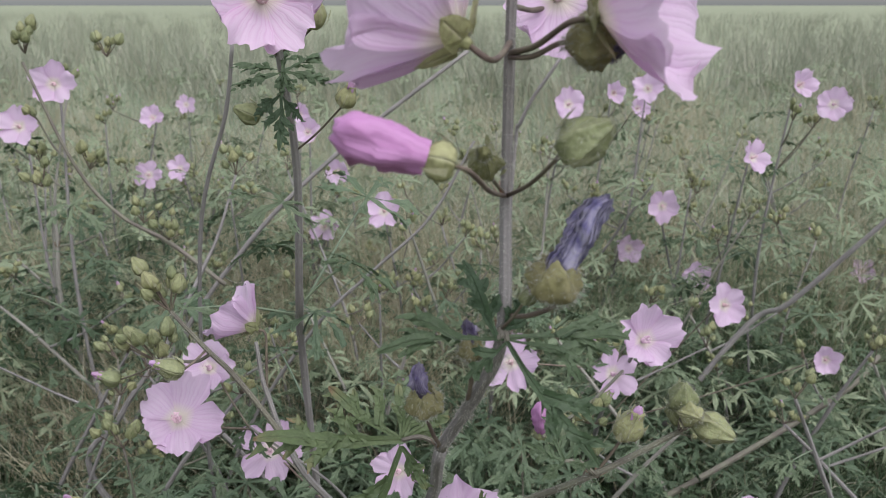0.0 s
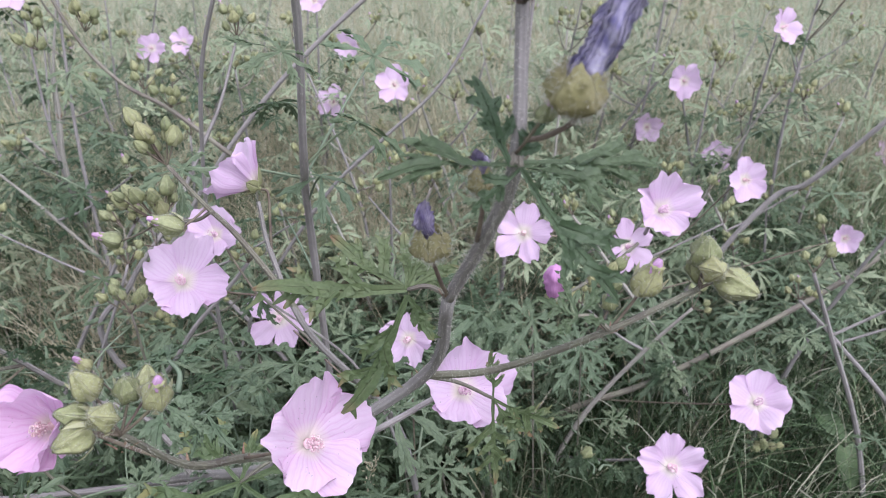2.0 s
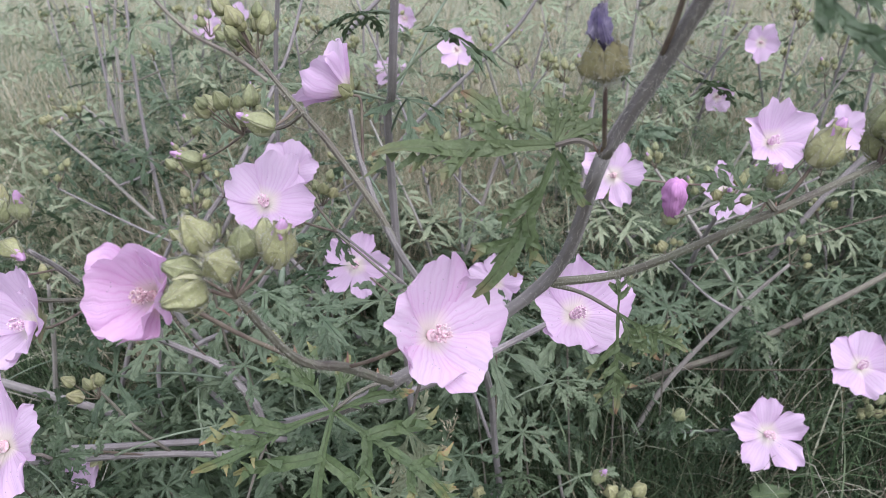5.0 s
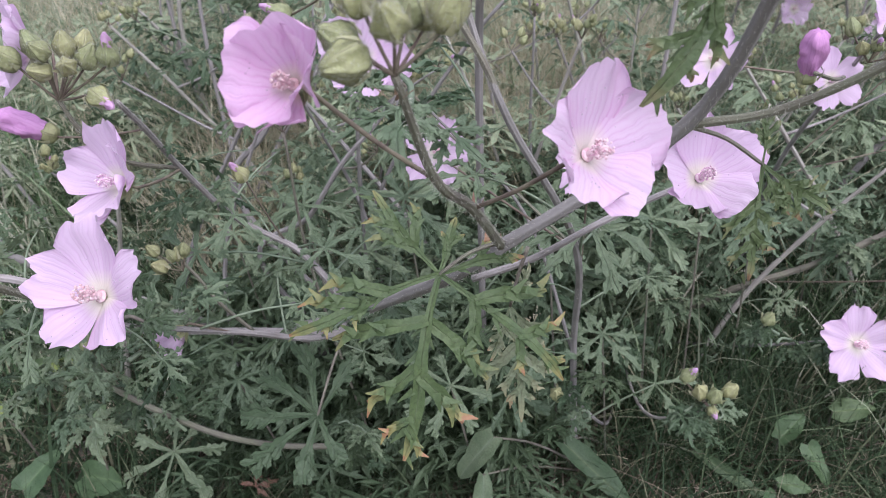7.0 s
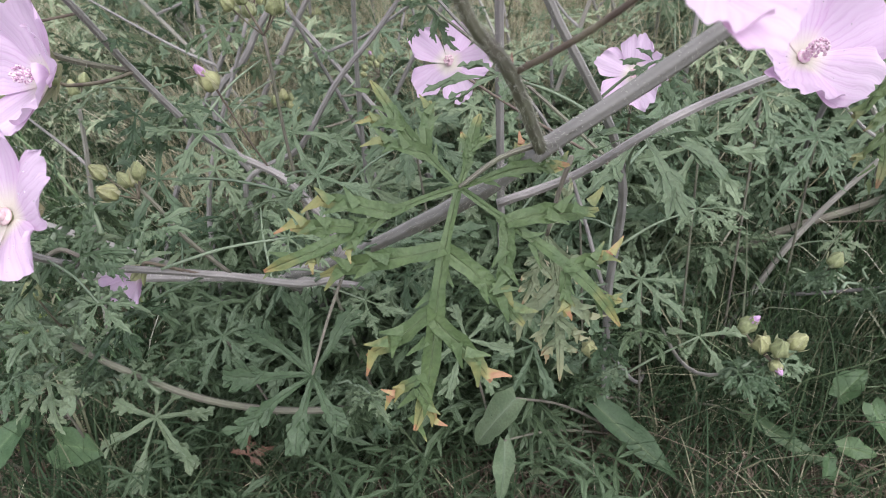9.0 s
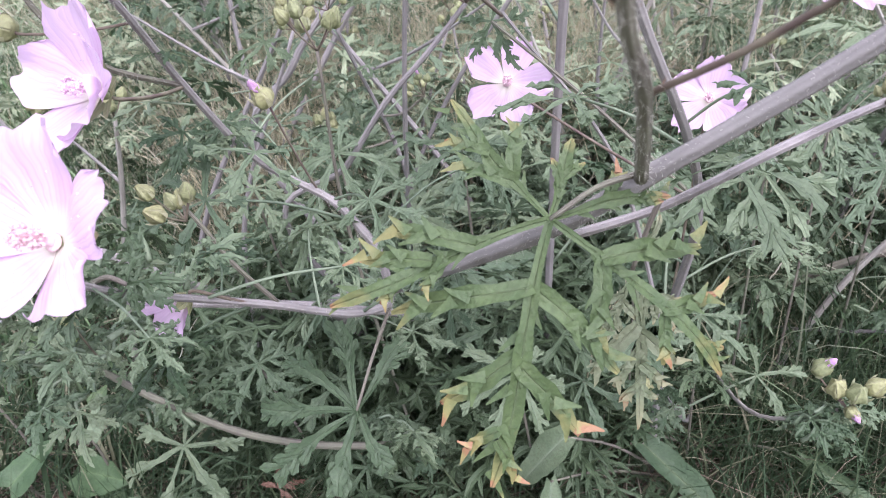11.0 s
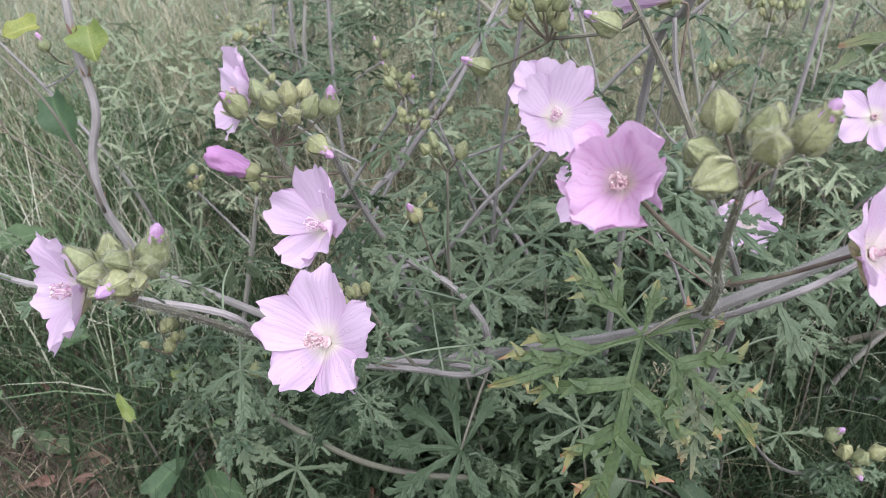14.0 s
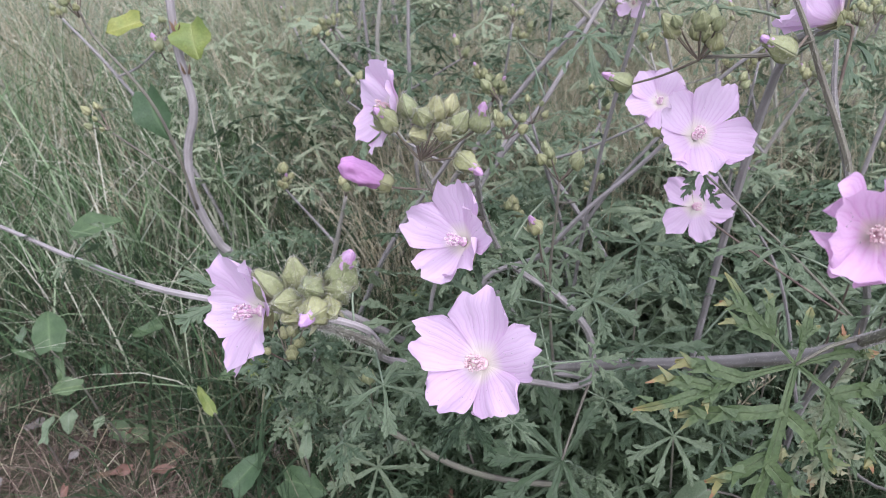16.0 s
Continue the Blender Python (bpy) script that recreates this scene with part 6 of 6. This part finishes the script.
def stand_mallow(base, top, leaves, seed, tufts=2, r=0.003, pale=False):
    plant = thing("mallow_plant", base, "leafy mallow stem with green bud tufts in the stand", "wildflower", "leafy mallow stems")
    rng = random.Random(700 + seed)
    b, t = Vector(base), Vector(top)
    mid = b.lerp(t, 0.5) + Vector((rng.uniform(-0.04, 0.04), rng.uniform(-0.04, 0.04), 0.02))
    line = add_stem(plant, [tuple(b + Vector((0, 0, -0.01))), tuple(mid), tuple(t)], r, 0.0013, STEM_PALE if pale else STEM, 0, seed + 150)
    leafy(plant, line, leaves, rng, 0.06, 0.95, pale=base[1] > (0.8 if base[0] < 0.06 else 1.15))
    for k in range(tufts):
        i = len(line) - 1 if k == 0 else rng.randrange(len(line) // 2, len(line))
        foot = Vector(tuple(line[i]))
        end = foot if k == 0 else foot + Vector((rng.uniform(-0.06, 0.06), rng.uniform(-0.04, 0.04), rng.uniform(0.01, 0.06)))
        if k:
            add_stem(plant, [tuple(foot), tuple(foot.lerp(end, 0.5) + Vector((0, 0, -0.006))), tuple(end)], 0.0012, 0.0009, STEM_DARK, 0, seed)
        random_cluster(plant, tuple(end), (rng.uniform(-0.3, 0.3), -0.2, 0.9), rng.randrange(3, 7), rng, 0.013, rng.uniform(0.6, 0.85), 0.08)
    return plant


for k in range(78):
    y = 0.66 + 2.0 * stand.random() ** 1.6
    x = stand.uniform(-0.62, 0.62) * (y + 0.35) - 0.05 * y
    if (x < -0.34 - 0.10 * y and y < 1.1) or (x > 0.08 and y < 0.80):
        continue
    h = stand.uniform(0.22, 0.44) if y < 1.1 else stand.uniform(0.3, 0.55)
    top, leaves, tufts = (x + stand.uniform(-0.12, 0.12), y + stand.uniform(-0.12, 0.05), h), stand.randrange(10, 17), stand.choice((1, 2, 3))
    if (x < 0.02 or y > 0.95) and (Vector(top) - Vector((-0.150, 0.590, 0.395))).length > 0.09:
        stand_mallow((x, y, 0.0), top, leaves, k, tufts, pale=k % 3 == 0)

# ---- bare arching stems that cross the stand ----
for k in range(30):
    y = stand.uniform(0.72, 1.7)
    x = stand.uniform(-0.58, 0.60) * (y + 0.3)
    plant = thing("mallow_plant", (x, y, 0.0), "bare arching grey mallow stem with a few buds", "wildflower", "bare mallow stems")
    lean = stand.choice((-1, 1)) * stand.uniform(0.08, 0.26)
    high = stand.uniform(0.26, 0.42) + 0.08 * (y > 1.1)
    line = add_stem(plant, [(x, y, -0.01), (x + 0.35 * lean, y - 0.01, 0.45 * high), (x + 0.75 * lean, y - 0.03, 0.8 * high), (x + lean, y - 0.05, high)], 0.0036, 0.0016, (STEM, STEM_PALE)[k % 2], 0, 400 + k)
    side = tuple(line[len(line) * 2 // 3])
    tip = (side[0] - 0.5 * lean, side[1] - 0.02, side[2] + 0.07)
    add_stem(plant, [side, (side[0] - 0.2 * lean, side[1], side[2] + 0.02), tip], 0.0017, 0.0010, STEM, 0, 440 + k)
    leafy(plant, line, 4, stand, 0.35, 0.95, 0.7, pale=y > 1.1)
    for end in (tuple(line[-1]), tip):
        random_cluster(plant, end, (0.1, -0.2, 0.9), stand.randrange(3, 6), stand, 0.012, 0.8, 0.12)

# ---- basal rosettes: long-stalked leaves round the crowns ----
for k in range(30):
    x = stand.uniform(-0.36, 0.50)
    y = stand.uniform(0.60 if x < -0.1 else 0.74, 1.10)
    if x > 0.07 and y < 0.98:
        y += 0.26
    plant = thing("mallow_rosette", (x, y, 0.0), "rosette of grey-green cut mallow leaves at the ground", "wild plant", "mallow rosettes")
    for _ in range(22):
        foot = (x + stand.uniform(-0.03, 0.03), y + stand.uniform(-0.03, 0.03), stand.uniform(0.0, 0.22))
        # even kinds bring more dark LEAF: low shade put into the leaf colour
        add_leaf(plant, foot, stand.uniform(0, 360), 2 * stand.randrange(7), stand.uniform(0.7, 1.25), stand, stand.uniform(-0.9, 0.1))

# ---- grass ----
def blades(name, count, place, height, width, seed, material, label, lean=0.5, segs=4, clump=0.022):
    """Many bent blades in one mesh. place(rng, n) gives their feet."""
    rng = np.random.default_rng(seed)
    tufts = place(rng, max(1, count // 26))
    pick = rng.integers(0, len(tufts), count)
    xy = tufts[pick] + rng.normal(0, clump, (count, 2)) * (1 + np.abs(tufts[pick][:, 1:]) * 0.25)
    n = len(xy)
    h = rng.uniform(height[0], height[1], n)
    w = rng.uniform(width[0], width[1], n)
    az, bend = rng.uniform(0, 2 * np.pi, len(tufts))[pick] + rng.normal(0, 1.0, n), rng.uniform(0.1, 1.0, n) * lean
    roll = rng.uniform(0, 2 * np.pi, n)
    d = np.stack([np.cos(az), np.sin(az)], 1)
    e = np.stack([np.cos(roll), np.sin(roll)], 1)
    vs = np.empty((n, 2 * segs + 1, 3))
    for i in range(segs + 1):
        t = i / segs
        c = xy + d * (h * bend * t**1.8)[:, None]
        z = h * t * (1 - 0.35 * bend * t * t)
        half = (w * (1 - t**1.5) * 0.5 + 0.0)[:, None] * e
        if i < segs:
            vs[:, 2 * i, :2], vs[:, 2 * i + 1, :2] = c - half, c + half
            vs[:, 2 * i, 2] = vs[:, 2 * i + 1, 2] = z
        else:
            vs[:, 2 * i, :2], vs[:, 2 * i, 2] = c, z
    k = np.arange(n)[:, None] * (2 * segs + 1)
    quads = np.concatenate([k + np.array([[2 * i, 2 * i + 1, 2 * i + 3, 2 * i + 2]]) for i in range(segs - 1)])
    tris = k + np.array([[2 * segs - 2, 2 * segs - 1, 2 * segs]])
    me = bpy.data.meshes.new(name)
    me.from_pydata(vs.reshape(-1, 3).tolist(), [], quads.tolist() + tris.tolist())
    me.polygons.foreach_set("use_smooth", [True] * len(me.polygons))
    me.materials.append(material)
    me.update()
    return tagged(new(name, me), label, "grass", kind="stuff")


def box(x0, x1, y0, y1):
    return lambda rng, n: np.stack([rng.uniform(x0, x1, n), rng.uniform(y0, y1, n)], 1)


def fan(y0, y1, slope):
    def place(rng, n):
        y = y0 * (y1 / y0) ** rng.random(n)
        return np.stack([rng.uniform(-1, 1, n) * slope * (y + 0.3) - 0.06 * y, y], 1)
    return place


blades("grass_front", 3600, box(-0.50, -0.10, 0.44, 0.80), (0.03, 0.12), (0.0014, 0.0034), 14, GRASS_PAINTED_SHADE, "short grass and weeds over the soil in front", 1.6)
blades("dry_grass", 15000, fan(1.3, 5.0, 0.80), (0.28, 0.56), (0.0014, 0.0030), 15, EAR, "dry straw-coloured grass in the meadow", 0.9)
blades("stand_straw", 7000, box(-0.55, 0.12, 0.88, 1.7), (0.24, 0.46), (0.0010, 0.0022), 19, EAR, "pale dry grass standing through the mallows", 0.8)
# the gloom here comes from the dark blade colour
blades("shade_grass", 3600, box(0.02, 0.62, 0.66, 0.96), (0.05, 0.19), (0.0012, 0.0028), 20, GRASS_PAINTED_SHADE, "grass under the mallow, its shade put into the dark colour", 1.4)
blades("dry_blades", 350, box(-0.55, 0.75, 0.78, 1.2), (0.08, 0.30), (0.0010, 0.0022), 16, EAR, "thin dry blades crossing the leaves", 1.2)
blades("long_grass", 3000, box(-0.60, 0.80, 0.74, 1.3), (0.12, 0.34), (0.0010, 0.0024), 17, GRASS_PAINTED_SHADE, "long thin grass among the stems", 1.1)
blades("grass_patch", 700, box(-0.95, -0.40, 0.46, 0.68), (0.03, 0.12), (0.0014, 0.0034), 18, GRASS_PAINTED_SHADE, "sparse short grass on the thatch", 1.5)
blades("grass_low", 3200, box(-1.2, -0.30, 0.66, 0.95), (0.05, 0.18), (0.0014, 0.0034), 7, GRASS_PAINTED_SHADE, "short grass at the foot of the mallows, shade in its colour", 1.2)
blades("grass_left", 9000, box(-2.2, -0.56, 0.85, 2.6), (0.12, 0.44), (0.0024, 0.0050), 1, GRASS, "mixed green and dry grass beside the mallows", 1.1)
blades("grass_under", 6500, box(-0.5, 1.2, 0.60, 2.2), (0.05, 0.24), (0.0012, 0.0028), 2, GRASS_PAINTED_SHADE, "thin grass among the mallow stems", 1.0)
blades("grass_middle", 18000, fan(1.6, 5.0, 0.85), (0.18, 0.48), (0.0022, 0.0045), 3, GRASS_FAR_HAZED, "tall meadow grass behind the mallows", 0.9)
blades("grass_between", 19000, fan(1.05, 2.8, 0.62), (0.14, 0.42), (0.0014, 0.0030), 8, GRASS, "thin pale grass standing among the mallows", 0.9)
blades("grass_far", 24000, fan(4.5, 60.0, 0.80), (0.40, 0.70), (0.006, 0.016), 4, GRASS_HAZE, "meadow grass reaching into the distance, haze put into its pale colour", 0.6, 3)
blades("dry_stalks", 2600, fan(1.0, 4.0, 0.85), (0.20, 0.52), (0.0010, 0.0020), 5, EAR, "dry straw stalks standing in the meadow", 0.9)
blades("thatch_blades", 11000, box(-1.1, 0.02, 0.42, 1.0), (0.02, 0.07), (0.0010, 0.0024), 6, THATCH, "matted dry thatch lying on the soil", 2.6, 3)

blades("thin_thatch", 1500, box(0.02, 0.5, 0.42, 1.0), (0.02, 0.07), (0.0010, 0.0024), 26, THATCH, "sparse dry thatch on the shaded soil", 2.6, 3)
blades("straw", 420, box(-1.0, 0.6, 0.50, 1.0), (0.06, 0.16), (0.0010, 0.0018), 9, THATCH, "loose pale straw on the ground", 2.4, 5)
blades("weed_grass", 420, box(-1.05, -0.34, 0.50, 0.90), (0.05, 0.20), (0.0030, 0.0060), 21, GRASS_PAINTED_SHADE, "broad-bladed grass on the thatch", 1.5, 5, 0.03)
blades("bleached_straw", 320, box(-1.05, 0.35, 0.52, 0.85), (0.03, 0.10), (0.0010, 0.0022), 22, EAR, "bleached straw lying across the thatch", 2.8, 5, 0.05)
blades("verge_grass", 650, box(-1.15, -0.42, 0.66, 0.98), (0.07, 0.24), (0.0018, 0.0042), 23, GRASS, "mixed green and dry grass at the edge of the thatch", 1.3, 5)
blades("edge_grass", 2600, box(0.00, 0.50, 0.46, 0.70), (0.03, 0.13), (0.0012, 0.0028), 27, GRASS_PAINTED_SHADE, "short grass over the soil, shade put into its dark colour", 1.5)
blades("shade_blades", 600, box(0.06, 0.66, 0.70, 1.02), (0.10, 0.28), (0.0018, 0.0038), 24, GRASS, "green grass blades under the arching stems", 1.3, 5)
blades("meadow_grass", 42000, lambda rng, n: np.stack([rng.normal(0, 3.2, n), np.where(rng.random(n) < 0.5, rng.uniform(-7, -0.45, n), rng.uniform(1.2, 8, n))], 1), (0.10, 0.34), (0.003, 0.008), 10, GRASS_FAR_HAZED, "meadow grass all round", 0.9, 3, 0.16)

# ---- the mass of small cut leaves between the stems ----
def foliage(name, count, place, low, high, sizes, seed, material, label):
    rng = np.random.default_rng(seed)
    kinds = []
    for _ in range(8):
        me = Soup()
        for k in range(5):
            lobe_strip(me, (0, 0, 0), radians(-110 + 55 * k + rng.uniform(-9, 9)), 0.040 * rng.uniform(0.7, 1.1), 0.0026, 6.0, 0.3, 4, 0.0, 1.0, rng, 0.12)
            for sgn in (-1, 1):
                a, s = radians(-110 + 55 * k), 0.020 * rng.uniform(0.8, 1.2)
                lobe_strip(me, (np.cos(a) * s, np.sin(a) * s, -6 * s * s), a + sgn * 0.7, 0.015, 0.0018, 7.0, 0.3, 2, 0.4, 0.8, rng)
        kinds.append((np.concatenate(me.v), np.array(me.f), np.concatenate(me.u)))
    xy = place(rng, count)
    vs, fs, us, at = [], [], [], 0
    for k in range(count):
        v, f, u = kinds[rng.integers(8)]
        turn = Euler((rng.uniform(-0.7, 0.7), rng.uniform(-0.4, 0.8), rng.uniform(0, 6.28))).to_matrix()
        vs.append(v * rng.uniform(*sizes) @ np.array(turn).T + (xy[k, 0], xy[k, 1], rng.uniform(low, high)))
        fs.append(f + at)
        us.append(u)
        at += len(v)
    me = mesh(name, np.concatenate(vs), np.concatenate(fs).tolist(), np.concatenate(us))
    me.materials.append(material)
    return tagged(new(name, me), label, "foliage", kind="stuff")


# the far masses are paled by colour to imitate haze
foliage("pale_foliage", 1300, fan(1.2, 5.0, 0.62), 0.15, 0.50, (0.7, 1.4), 34, LEAF_HAZED, "cut leaves and tufts far back in the stand, haze in colour")
foliage("mallow_foliage", 600, fan(0.9, 1.5, 0.62), 0.03, 0.24, (0.7, 1.3), 31, LEAF_GREY, "cut mallow leaves filling the stand")
foliage("grey_foliage", 600, fan(0.9, 1.6, 0.62), 0.05, 0.32, (0.7, 1.3), 32, LEAF_HAZED, "grey-green cut leaves filling the stand, haze put into their colour")
# dark LEAF on the low masses stands in for shade near the ground
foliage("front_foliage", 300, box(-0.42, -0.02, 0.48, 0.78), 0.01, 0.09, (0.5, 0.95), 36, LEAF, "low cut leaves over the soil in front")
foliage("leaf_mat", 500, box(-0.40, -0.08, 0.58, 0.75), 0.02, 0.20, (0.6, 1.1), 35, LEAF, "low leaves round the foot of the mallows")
foliage("right_foliage", 210, box(0.04, 0.52, 0.80, 1.05), 0.04, 0.27, (0.6, 1.2), 37, LEAF_GREY, "cut mallow leaves under the arching stems")
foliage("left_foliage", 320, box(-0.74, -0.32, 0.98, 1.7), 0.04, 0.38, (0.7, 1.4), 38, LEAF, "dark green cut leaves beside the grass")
# LEAF instead of LEAF_GREY: shade under the stand, carried by colour
foliage("low_foliage", 300, box(-0.42, 0.06, 0.74, 1.05), 0.02, 0.22, (0.6, 1.1), 33, LEAF, "low leaves among the stems, shade put into their dark green")

# ---- ground ----
gv, gf = [], []
xs = np.concatenate([[-900, -60, -12, -4], np.linspace(-2, 2, 41), [4, 12, 60, 900]])
ys = np.concatenate([[-900, -60, -8, -2], np.linspace(-1, 3, 41), [6, 15, 60, 1500]])
for yy in ys:
    for xx in xs:
        near = 1.0 if abs(xx) < 3 and -1 < yy < 4 else 0.0
        gv.append((xx, yy, near * 0.014 * noise.noise((xx * 5, yy * 5, 0.0)) - 0.004))
nx = len(xs)
for i in range(len(ys) - 1):
    for j in range(nx - 1):
        a = i * nx + j
        gf.append((a, a + 1, a + nx + 1, a + nx))
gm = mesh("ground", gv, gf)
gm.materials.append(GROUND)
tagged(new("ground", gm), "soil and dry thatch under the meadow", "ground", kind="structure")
